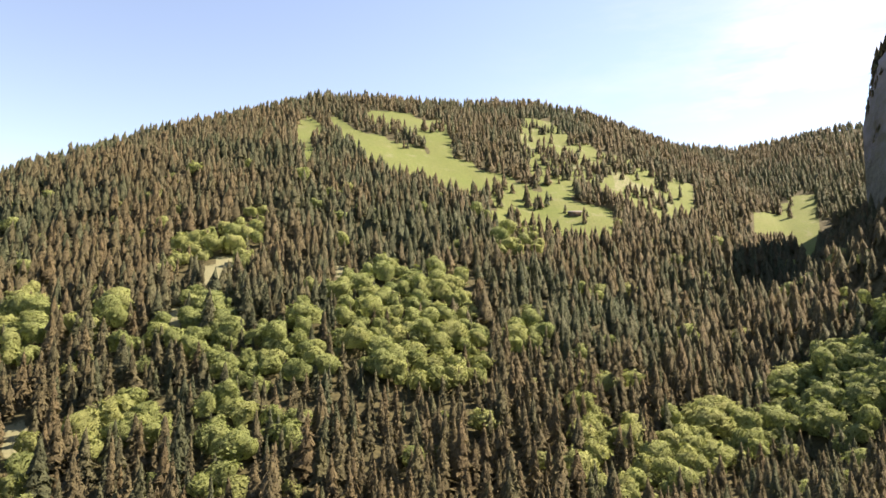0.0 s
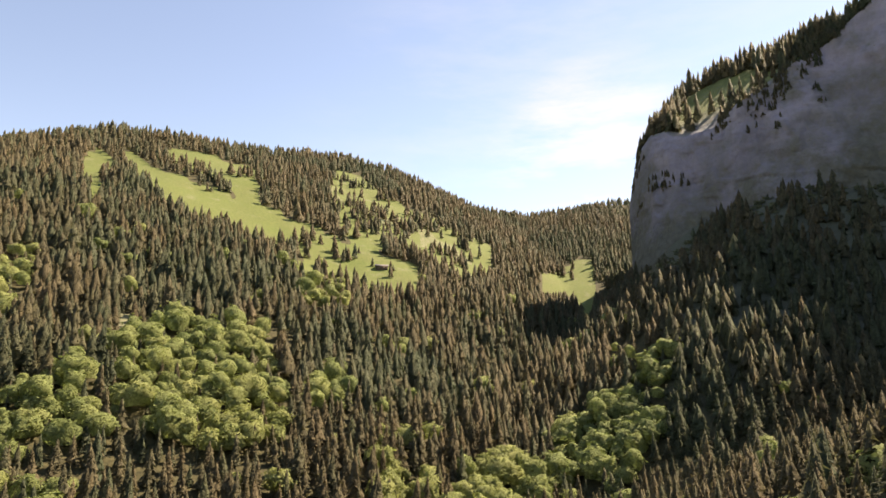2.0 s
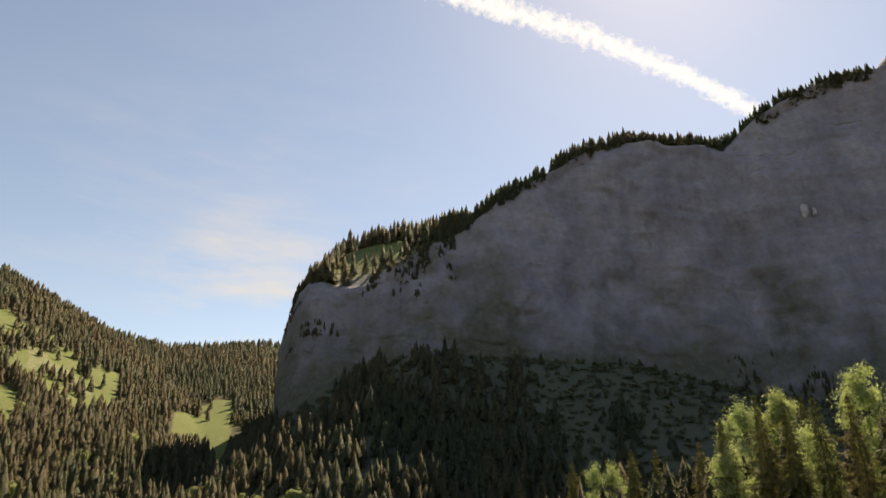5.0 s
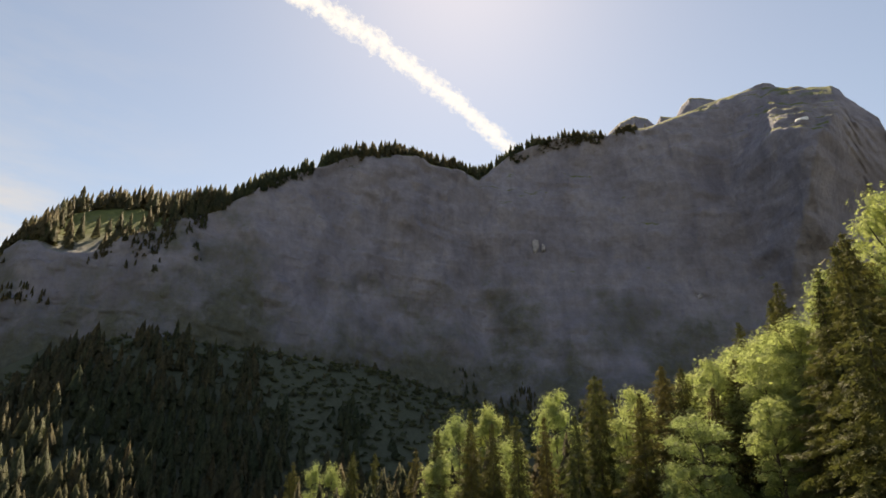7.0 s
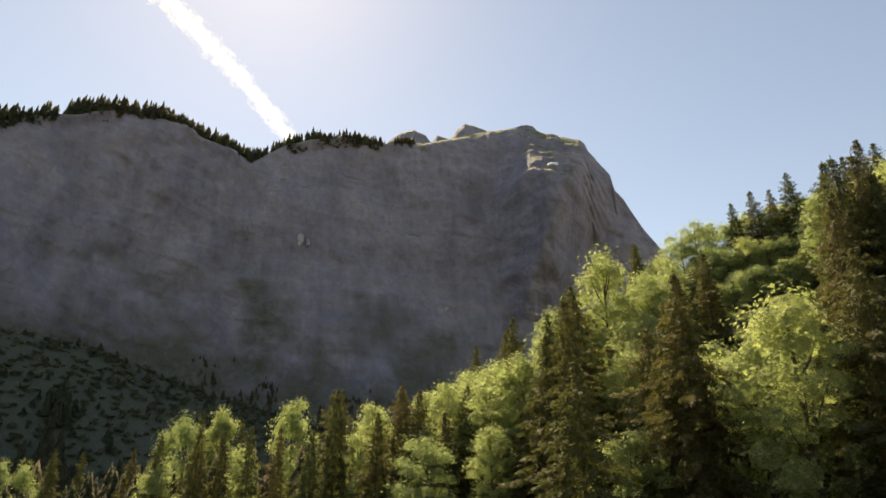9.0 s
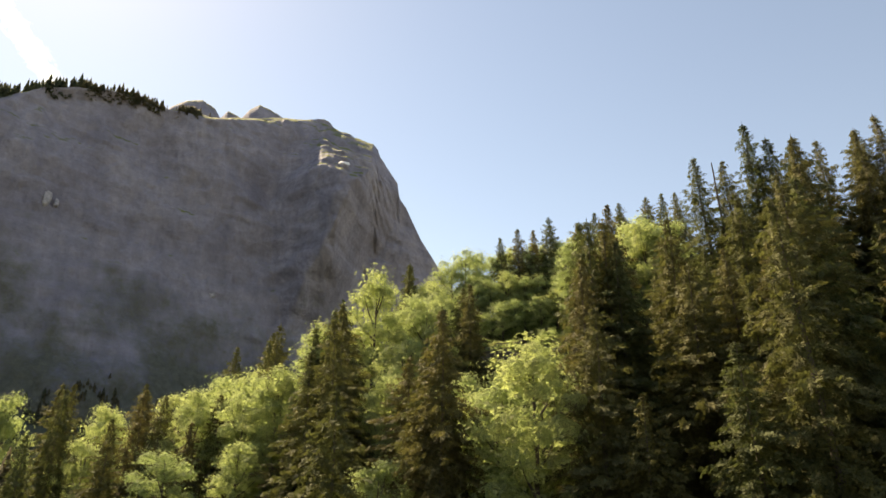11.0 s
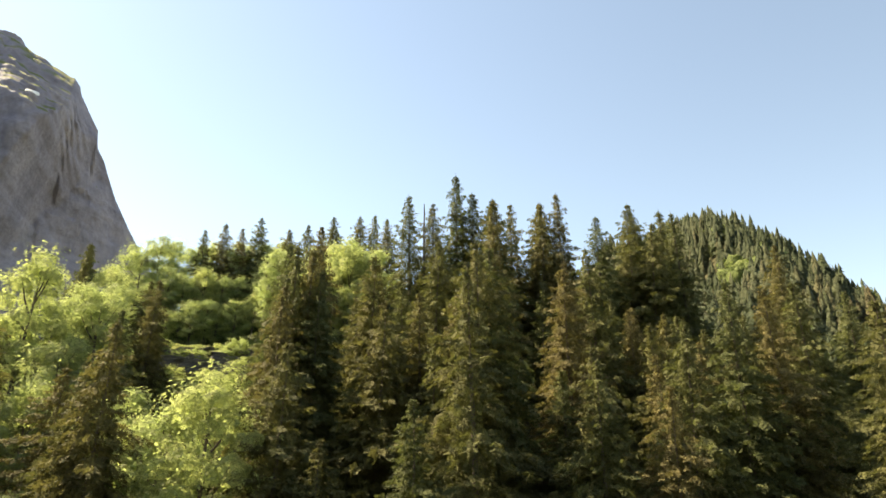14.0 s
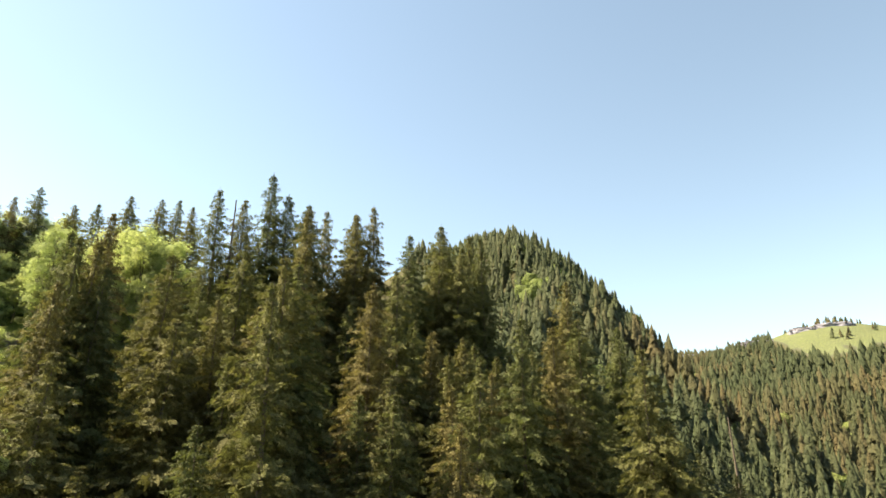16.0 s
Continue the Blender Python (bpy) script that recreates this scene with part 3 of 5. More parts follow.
def build_cliff():
    heads = np.linspace(33.4, 120, 640)
    V, H = np.meshgrid(np.linspace(0, 1, 140), heads, indexing="ij")
    face = face_point(H, V)
    backs = np.array([4, 10, 18, 28, 40, 56, 75, 100, 130, 165, 200, 240, 300, 400, 620.0])
    B, H2 = np.meshgrid(backs, heads, indexing="ij")
    top = np.stack(massif_top(H2, B), -1)
    rear = top[-1:] * np.array([1.1, 1.1, 0]) + np.array([0, 0, 90.0])
    grid = np.concatenate([face, top, rear], 0)
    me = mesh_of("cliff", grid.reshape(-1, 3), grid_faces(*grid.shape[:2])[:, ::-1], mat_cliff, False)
    return tagged(new("cliff", me), "tall grey limestone cliff in shade with grass on its ledges", "cliff", kind="structure")


def build_snow():
    """A thin domed sheet of old snow with a ragged outline, lying on the sunny ledge."""
    mid = face_point(np.array([103.9]), np.array([0.715]))[0]
    out = np.array([-mid[0], -mid[1], 0]) / math.hypot(mid[0], mid[1])
    side, back = np.array([out[1], -out[0], 0]), -out * 0.74 + np.array([0, 0, 0.67])
    a = np.arange(40) / 40 * 2 * np.pi
    rings = []
    for q in (1.0, 0.85, 0.6, 0.3, 0.02):
        rag = q * (1 + 0.7 * fbm(np.cos(a) * 9, np.sin(a) * 9, 5, 3, 4))[:, None]
        rings.append(mid + out * 5 + rag * (np.cos(a)[:, None] * side * 8 + np.sin(a)[:, None] * back * 4) + np.array([0, 0, 1.0]) * (0.8 * (1 - q * q) - 4 * (q == 1.0)))
    ob = new("snow_patch", mesh_of("snow_patch", np.concatenate(rings), grid_faces(5, 40, True), mat_snow, True))
    return tagged(ob, "small old white snow patch on a cliff ledge", "snow patch")


def build_peaks():
    """Bare rounded summits that look over the cliff's edge."""
    H, B = np.meshgrid(np.linspace(86, 100, 200), np.linspace(0, 1, 60), indexing="ij")
    crown = np.interp(H, [86, 87.4, 88.6, 90.0, 91.2, 91.8, 92.4, 93.1, 93.7, 94.4, 95.2, 96.2, 97.4, 100], [30, 31.7, 32.4, 32.7, 32.3, 31.6, 32.3, 32.1, 31.9, 32.8, 33.3, 33.1, 32.6, 31])
    r = 1360 + 400 * B
    arc = np.radians(H) * 1400
    z = 1480 * np.tan(np.radians(crown)) - 2.1 * (np.sqrt((r - 1480) ** 2 + 30 ** 2) - 30) + 6 * fbm(arc, r, 60, 4, 15) + 2 * blocks(arc, r, 40, 22, 8)
    p = np.stack([np.sin(np.radians(H)) * r, np.cos(np.radians(H)) * r, z], -1)
    me = mesh_of("distant_peak", p.reshape(-1, 3), grid_faces(*H.shape), mat_cliff, False)
    return tagged(new("distant_peak", me), "bare grey and grassy summits behind the cliff", "mountain peak", kind="structure")


def rock_scar(heading, up, wide, high, seed):
    """A pale flake where rock has broken away: a thin ragged sheet proud of the face."""
    V = np.linspace(0.02, 0.98, 400)
    q = face_point(np.full(400, heading), V)
    k = int(np.argmin(np.abs(q[:, 2] - 4.0 - np.hypot(q[:, 0], q[:, 1]) * math.tan(radians(up)))))
    mid = q[k]
    rise = q[min(k + 8, 399)] - q[max(k - 8, 0)]
    rise /= np.linalg.norm(rise)
    out = np.array([-mid[0], -mid[1], 0]) / math.hypot(mid[0], mid[1])
    side = np.array([out[1], -out[0], 0])
    a = np.arange(36) / 36 * 2 * np.pi
    rings = []
    for s in (1.0, 0.8, 0.5, 0.02):
        rag = s * (1 + 0.9 * fbm(np.cos(a) * 9, np.sin(a) * 9, 5, 3, seed))[:, None]
        rings.append(mid + out * (4.5 - 5 * (s == 1.0)) + rag * (np.cos(a)[:, None] * side * wide + np.sin(a)[:, None] * rise * high))
    ob = new("rock_scar", mesh_of("rock_scar", np.concatenate(rings), grid_faces(4, 36, True), mat_scar))
    return tagged(ob, "pale fresh scar of broken rock on the shaded cliff", "rock scar", "pale scars on the cliff")


build_snow()
build_peaks()
for k, (heading, up, wide, high) in enumerate([(93.25, 17.1, 5, 4), (79.5, 22.6, 5, 10), (80.3, 22.4, 3, 7)]):
    rock_scar(heading, up, wide, high, 40 + 3 * k)
cliff = build_cliff()


# ---------------------------------------------------------------- trees: shapes
def merge(pieces):
    vs, fs, n = [], [], 0
    for v, f in pieces:
        vs.append(v), fs.append(f + n)
        n += len(v)
    return np.concatenate(vs), np.concatenate(fs)


def spruce_simple(rng, tiers, sides, rad0, boughs):
    """Height 1: ragged skirts that narrow to a tip, with single boughs sticking out of them."""
    def girth(u):
        return rad0 * np.minimum(1.0, (1 - u) * 1.12) ** 0.8 + 0.004

    v, f, n = [], [], 0
    for k in range(tiers):
        u = k / tiers
        z = 0.03 + 0.90 * u
        a = rng.uniform(0, 6.28) + (np.arange(sides) + rng.uniform(-0.35, 0.35, sides)) / sides * 2 * np.pi
        r = girth(u) * np.where(np.arange(sides) % 2 == 0, rng.uniform(0.75, 1.1, sides), rng.uniform(0.45, 0.75, sides))
        low = z + rng.uniform(-0.4, 0.4, sides) / tiers
        top = (rng.normal(0, 0.006), rng.normal(0, 0.006), min(0.97, z + 0.03 + rng.uniform(1.5, 2.1) / tiers) if k < tiers - 1 else 1.0)
        v.append(np.concatenate([np.stack([np.cos(a) * r, np.sin(a) * r, low], 1), [top]]))
        f.append(np.stack([np.arange(sides), (np.arange(sides) + 1) % sides, np.full(sides, sides)], 1) + n)
        n += sides + 1
    for k in range(boughs):
        u = (k + rng.uniform(0, 1)) / boughs * 0.92
        c, z = k * 2.4 + rng.uniform(-0.5, 0.5), 0.04 + 0.94 * u
        r, wide = girth(u) * rng.uniform(1.0, 1.5), rng.uniform(0.35, 0.7)
        b = girth(u) * 0.5
        up = rng.uniform(0.015, 0.05)
        v.append(np.array([(math.cos(c - wide) * b, math.sin(c - wide) * b, z + up), (math.cos(c + wide) * b, math.sin(c + wide) * b, z + up * rng.uniform(0.3, 1.2)), (math.cos(c) * r, math.sin(c) * r, z - rng.uniform(0.0, 0.03))]))
        f.append(np.array([[n, n + 1, n + 2]]))
        n += 3
    return np.concatenate(v), np.concatenate(f)


def lump(rng, fine):
    """A leafy bulge: the upper part of a dented ball."""
    bm = bmesh.new()
    bmesh.ops.create_icosphere(bm, subdivisions=fine, radius=1.0)
    bmesh.ops.triangulate(bm, faces=bm.faces)
    bm.verts.ensure_lookup_table()
    v = np.array([p.co[:] for p in bm.verts])
    f = np.array([[p.index for p in q.verts] for q in bm.faces])
    bm.free()
    f = f[v[f].mean(1)[:, 2] > -0.55]
    return v * rng.uniform(0.72, 1.25, (len(v), 1)), f


def lumpy_crown(rng, bulges, wide, scraps, size, fine=2):
    """A rounded crown of height 1: a dome swollen into many small leafy heads, with a coat of leaf sprays, all triangles."""
    v, f = lump(rng, fine)
    v = v / np.linalg.norm(v, axis=1)[:, None]
    c = rng.normal(size=(bulges, 3))
    c[:, 2] = np.abs(c[:, 2]) * 1.2 - 0.2
    c /= np.linalg.norm(c, axis=1)[:, None]
    near = np.sort(np.arccos(np.clip(v @ c.T, -1, 1)), 1)[:, 0]
    swell = (0.66 + 0.42 * np.sqrt(np.clip(1 - (near / 0.6) ** 2, 0, 1))) * rng.uniform(0.78, 1.16, len(v))
    pieces = [(v * swell[:, None] * np.array([wide, wide, 0.46]) + np.array([0, 0, 0.54]), f)]
    if scraps:
        q, g = leaf_cloud(rng, c * np.array([wide, wide, 0.46]) * 0.8 + np.array([0, 0, 0.54]), np.full(bulges, 0.5 * wide), scraps, size, 0.95)
        pieces.append((q, np.concatenate([g[:, [0, 1, 2]], g[:, [0, 2, 3]]])))
    return merge(pieces)


def leaf_cloud(rng, centers, radii, per, size, squash=0.8):
    """Small leafy scraps strewn over the outside of clumps, as quads."""
    out_v, out_f, n = [], [], 0
    for c, r in zip(centers, radii):
        d = rng.normal(size=(per, 3))
        d /= np.linalg.norm(d, axis=1)[:, None]
        d[:, 2] = np.where(d[:, 2] < -0.35, -d[:, 2], d[:, 2])
        pos = c + d * (r * rng.uniform(0.55, 1.08, (per, 1))) * np.array([1, 1, squash])
        nrm = d + rng.normal(scale=0.42, size=(per, 3)) + np.array([0, 0, 0.4])
        nrm /= np.linalg.norm(nrm, axis=1)[:, None]
        a = np.cross(nrm, rng.normal(size=(per, 3)))
        a /= np.linalg.norm(a, axis=1)[:, None]
        b = np.cross(nrm, a)
        s = size * rng.uniform(0.6, 1.4, (per, 1))
        a, b = a * s, b * s * 0.72
        q = np.stack([pos - a, pos - b * 0.9 + a * 0.1, pos + a, pos + b], 1)
        out_v.append(q.reshape(-1, 3))
        out_f.append(np.arange(per * 4).reshape(-1, 4) + n)
        n += per * 4
    return np.concatenate(out_v), np.concatenate(out_f)


def broad_clumps(rng, count, wide=0.30, low=0.25, high=0.93):
    """Clump centres of a rounded, uneven crown of height 1."""
    c, r = [], []
    for k in range(count):
        z = low + (high - low) * (k + 0.5) / count
        u = (z - low) / (1.0 - low)
        girth = wide * (math.sin(math.pi * min(1, 0.18 + 0.82 * u)) ** 0.6)
        a = k * 2.4 + rng.uniform(-0.5, 0.5)
        d = girth * rng.uniform(0.35, 0.95)
        c.append((math.cos(a) * d, math.sin(a) * d, z + rng.uniform(-0.04, 0.04)))
        r.append(rng.uniform(0.075, 0.15))
    return np.array(c), np.array(r)


def tube(points, radii, sides=7):
    pts = np.array(points, float)
    rings = []
    for k, p in enumerate(pts):
        d = pts[min(k + 1, len(pts) - 1)] - pts[max(k - 1, 0)]
        d /= np.linalg.norm(d) + 1e-9
        a = np.cross(d, (0.31, 0.94, 0.1))
        a /= np.linalg.norm(a)
        b = np.cross(d, a)
        ang = np.arange(sides) / sides * 2 * np.pi
        rings.append(p + radii[k] * (np.cos(ang)[:, None] * a + np.sin(ang)[:, None] * b))
    return np.concatenate(rings), grid_faces(len(pts), sides, True)


# ---------------------------------------------------------------- woods in the distance
def scatter(x0, x1, y0, y1, spacing, rng):
    gx, gy = np.meshgrid(np.arange(x0, x1, spacing), np.arange(y0, y1, spacing))
    x, y = gx.ravel(), gy.ravel()
    x = x + rng.uniform(-0.48, 0.48, x.size) * spacing
    y = y + rng.uniform(-0.48, 0.48, y.size) * spacing
    return x, y


def forest(name, label, shapes, x, y, z, height, width, mat, rng, smooth=False, category="forest"):
    """Many trees as one mesh: each stands upright on its place, with its own turn, size and hue."""
    kind = rng.integers(0, len(shapes), x.size)
    turn = rng.uniform(0, 2 * np.pi, x.size)
    hue = np.clip(np.where(heading_of(x, y) > 155, 0.22, 0.5) + 0.7 * fbm(x, y, 120, 3, 77) + rng.normal(0, 0.14, x.size), 0, 1)
    vs, fs, ts, n = [], [], [], 0
    for k, (v, f) in enumerate(shapes):
        m = kind == k
        if not m.any():
            continue
        c, s = np.cos(turn[m])[:, None], np.sin(turn[m])[:, None]
        w, h = width[m][:, None] * height[m][:, None], height[m][:, None]
        px = x[m][:, None] + (v[:, 0] * c - v[:, 1] * s) * w
        py = y[m][:, None] + (v[:, 0] * s + v[:, 1] * c) * w
        pz = z[m][:, None] + v[:, 2] * h
        vs.append(np.stack([px, py, pz], -1).reshape(-1, 3))
        fs.append((f[None] + (np.arange(m.sum()) * len(v))[:, None, None] + n).reshape(-1, f.shape[1]))
        ts.append(np.repeat(hue[m], len(v)))
        n += m.sum() * len(v)
    me = mesh_of(name, np.concatenate(vs), np.concatenate(fs), mat, smooth, (("tint", np.concatenate(ts)),))
    return tagged(new(name, me), label, category, kind="stuff")


rng = np.random.default_rng(5)
FAR_SPRUCE = [spruce_simple(rng, 3, 5, 0.2, 12) for _ in range(12)]
MID_SPRUCE = [spruce_simple(rng, 6, 7, 0.19, 34) for _ in range(14)]
MID_BROAD = [lumpy_crown(rng, 14, 0.34, 9, 0.048) for _ in range(10)]
LOW_SCRUB = [lumpy_crown(rng, 6, 0.5, 3, 0.12, 1) for _ in range(8)]
FAR_BROAD = [lumpy_crown(rng, 10, 0.34, 4, 0.06) for _ in range(8)]


def nearest_woods(head):
    """How near to the hovering point the trees begin, by heading."""
    return np.interp(head, [-60, 50, 61, 70, 80, 96, 104, 123, 140, 157, 165, 175, 190], [160, 160, 205, 142, 105, 78, 68, 60, 52, 57, 72, 110, 170])


def scree_from(head):
    """Where the tall wood ends and the open scree under the cliff begins; the edge is ragged."""
    return np.interp(head, [34, 45, 60, 75], [720, 640, 530, 450]) + 160 * fbm(head * 8, head * 0, 14, 4, 58)


def woods():
    x, y, z, dist, leafy = [], [], [], [], []
    for spacing, lo, hi in ((7.3, 155, 480), (8.6, 480, 900), (10.8, 900, 1500), (14.5, 1500, 2060)):
        px, py = scatter(-hi, hi, -hi, hi, spacing, rng)
        r, h = np.hypot(px, py), heading_of(px, py)
        keep = (r >= lo) & (r < hi) & (h > -42) & (h < 198) & (r > nearest_woods(h)) & ((h < 50) | (r > 205))
        keep &= ~((h > 34.1) & (h < 124) & (r > np.interp(h, EDGE_TABLE[:, 0], EDGE_TABLE[:, 1]) - 95))
        keep &= ~((h > 84) & (h < 124) & (r > 210) & (r < 600))
        keep &= ~((h > 122) & (h < 155) & (r > 420))
        keep &= (h > 33) | (r < 45 + np.interp(h, [q[0] for q in HILL], [q[1] for q in HILL]))
        keep &= (h < 176) | (r < 60 + np.interp(h, [q[0] for q in REAR], [q[1] for q in REAR]))
        px, py, r, h = px[keep], py[keep], r[keep], h[keep]
        x.append(px), y.append(py), dist.append(r)
    x, y, dist = np.concatenate(x), np.concatenate(y), np.concatenate(dist)
    extra = np.array([(cx + rng.normal(0, 10), cy + rng.normal(0, 12)) for cx, cy in CLUMPS for _ in range(8)])
    head = heading_of(x, y)
    # clearings: open pasture keeps a few clumps of trees
    open_land = pasture(x, y, 4)
    clump = fbm(x, y, 55, 3, 91)
    stays = ~open_land | ((clump > 0.27) & (x > 120) & (y > 700) & (rng.uniform(size=x.size) < 0.7)) | (rng.uniform(size=x.size) < 0.012)
    bare_fringe = np.logical_or.reduce([in_any(x * (1 + 11 * k / dist), y * (1 + 11 * k / dist), BARE) for k in range(4)])
    stays &= ~bare_fringe & ~(np.logical_or.reduce([rear_meadow(x * q, y * q) > 0 for q in (1.0, 1.03, 1.05)]) & (clump < 0.3))
    stays &= rng.uniform(size=x.size) < 0.94
    talus = (head > 33) & (dist > scree_from(head)) & (head < 124)
    stays &= ~talus | (rng.uniform(size=x.size) < np.where(fbm(head * 9, dist * 0.25, 40, 3, 29) > -0.2, 0.98, 0.85))
    x, y = np.append(x[stays], extra[:, 0]), np.append(y[stays], extra[:, 1])
    dist, head = np.hypot(x, y), heading_of(x, y)
    z = ground_z(x, y) - 0.4
    leafy = (in_any(x, y, LEAFY) | (in_any(x * (1 + 22 / dist), y * (1 + 22 / dist), LEAFY) & (head < 12))) & (rng.uniform(size=x.size) < np.where(head > 12, 0.96, 0.72))
    leafy |= (fbm(x, y, 75, 3, 63) > 0.38) & (dist < 750) & (head < 16) & (rng.uniform(size=x.size) < 0.7)
    leafy |= (rng.uniform(size=x.size) < 0.03) & (dist < 750)
    leafy &= (head < 33) | (dist < 330) | (head > 160) | in_any(x, y, LEAFY)
    h = np.clip(rng.normal(19, 4.5, x.size), 8, 30) * np.where(dist > 900, 0.95, 1.0)
    ahead = np.logical_or.reduce([in_any(x * (1 + 14 * k / dist), y * (1 + 14 * k / dist), LEAFY) for k in (1, 2, 3, 4)])
    h = np.where(ahead & ~leafy, h * 0.66, h)
    h = np.where(pasture(x, y, 1), h * 0.95, h) * np.where((head > 33.5) & (head < 124) & (dist > scree_from(head)), 0.42, 1.0)
    h = h * np.where((head > 155) & (dist > 250), np.where(dist < 1050, 1.2, 0.8), 1.0)
    # trees before the valley pasture are kept below the camera's sight line to it
    low = (head > 25.6) & (head < 31.2) & (dist > 540) & (dist < 1010)
    h = np.where(low, np.minimum(h, dist * math.tan(radians(7.1)) - z), h)
    grown = h > 4
    x, y, z, h, dist, head, leafy = (q[grown] for q in (x, y, z, h, dist, head, leafy))
    w = rng.uniform(0.9, 1.4, x.size) * np.where((head > 33.5) & (head < 124) & (dist > scree_from(head)), 1.7, 1.0)
    near = (dist < 430) | ((head > 150) & (dist < 800))
    # mostly low scrub on the scree under the cliff
    scrub = (head > 34) & (head < 124) & (dist > scree_from(head)) & ~leafy & (rng.uniform(size=x.size) < 0.78)
    n = int(scrub.sum())
    forest("alder_scrub", "low dark green scrub on the shaded scree below the cliff", LOW_SCRUB, x[scrub], y[scrub], z[scrub] - 1.0, rng.uniform(3.0, 6.5, n), rng.uniform(1.1, 2.0, n), mat_scrub, rng, category="scrub")
    x, y, z, h, w, dist, head, leafy, near = (q[~scrub] for q in (x, y, z, h, w, dist, head, leafy, near))
    m = ~leafy & near
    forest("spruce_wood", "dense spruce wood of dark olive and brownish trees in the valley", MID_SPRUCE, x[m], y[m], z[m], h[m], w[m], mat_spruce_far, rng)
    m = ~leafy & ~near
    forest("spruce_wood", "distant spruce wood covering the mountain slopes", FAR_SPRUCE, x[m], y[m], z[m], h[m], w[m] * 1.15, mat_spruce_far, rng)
    m = leafy & (dist < 400)
    forest("broadleaf_wood", "stands of light green broadleaf trees among spruces", MID_BROAD, x[m], y[m], z[m] - 2, h[m] * 0.74, w[m] * 1.05, mat_broad_far, rng)
    m = leafy & (dist >= 400)
    forest("broadleaf_wood", "light green broadleaf stands on the far slope", FAR_BROAD, x[m], y[m], z[m] - 2, h[m] * 0.74, w[m] * 1.1, mat_broad_far, rng)


woods()


def massif_woods():
    hd = np.concatenate([rng.uniform(34.3, 91, 3600), rng.uniform(35.5, 50, 900)])
    reach = slope_reach(hd)
    bk = 1 + rng.uniform(0, 1, hd.size) ** 1.5 * (reach + 55)
    meadow = (hd > 37.6) & (hd < 47.2) & (bk < reach * np.interp(hd, [37.6, 38.6, 44, 47.2], [0.4, 0.88, 0.82, 0.2]))
    keep = ~meadow | ((rng.uniform(size=hd.size) < 0.03) & (bk < 60)) | ((bk < 12) & (rng.uniform(size=hd.size) < 0.12))
    keep &= rng.uniform(size=hd.size) < np.interp(hd, [36, 46, 52, 70, 80, 84, 91], [1, 1, .8, 1, .7, .5, .3])
    keep &= (fbm(hd * 15, hd * 0, 34, 3, 47) > -0.3) | (bk > 40) | (hd < 48)
    hd, bk = hd[keep], bk[keep]
    x, y, z = massif_top(hd, bk)
    h = np.clip(rng.normal(20, 6, x.size), 8, 32) * np.interp(hd, [34, 36, 38, 48, 52, 80, 91], [0.7, 1.1, 1.35, 1.3, 1, 0.9, 0.5])
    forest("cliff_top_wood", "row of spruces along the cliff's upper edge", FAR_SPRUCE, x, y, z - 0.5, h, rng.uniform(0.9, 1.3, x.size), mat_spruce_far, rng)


massif_woods()


def cliff_scrub():
    """Stunted spruces that cling to the ledges of the face, thinning upwards."""
    n = 9000
    H, V = rng.uniform(34, 116, n), rng.uniform(0, 1, n) ** 1.7
    p = face_point(H, V)
    lift = face_point(H, np.minimum(V + 0.012, 1))
    flat = np.hypot(*(lift - p)[:, :2].T) / np.maximum(lift[:, 2] - p[:, 2], 0.1)
    keep = (flat > 0.24) & (fbm(H * 17, V * 500, 90, 3, 19) > -0.1 + 0.4 * V) & (H < 100) & (rng.uniform(size=n) < (0.42 + 0.7 * fbm(H * 17, H * 0, 90, 3, 88) - V) / 0.25) & ((V < 0.13 + 0.3 * fbm(H * 17, H * 0, 60, 3, 51)) | (H < 45))
    # more of them along the prow's rim
    Hr = np.concatenate([rng.uniform(33.7, 50, 760), rng.uniform(48, 90, 900)])
    Vr = 1 - np.where(Hr < 49, 0.34, 0.03) * rng.uniform(0, 1, Hr.size) ** 1.6
    rim = face_point(Hr, Vr)[fbm(Hr * 17, Vr * 300, 40, 3, 23) > np.where(Vr < 0.9, 0.12, np.where((Hr > 38) & (Hr < 46), 0.1, -0.12))]
    p = np.concatenate([p[keep], rim])
    tall = rng.uniform(5, 12, len(p)) * np.where((p[:, 2] > 330) & (heading_of(p[:, 0], p[:, 1]) > 48), 1.45, 1.0)
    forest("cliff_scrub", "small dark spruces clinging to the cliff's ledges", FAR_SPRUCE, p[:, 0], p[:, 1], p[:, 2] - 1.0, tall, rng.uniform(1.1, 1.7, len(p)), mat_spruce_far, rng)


cliff_scrub()


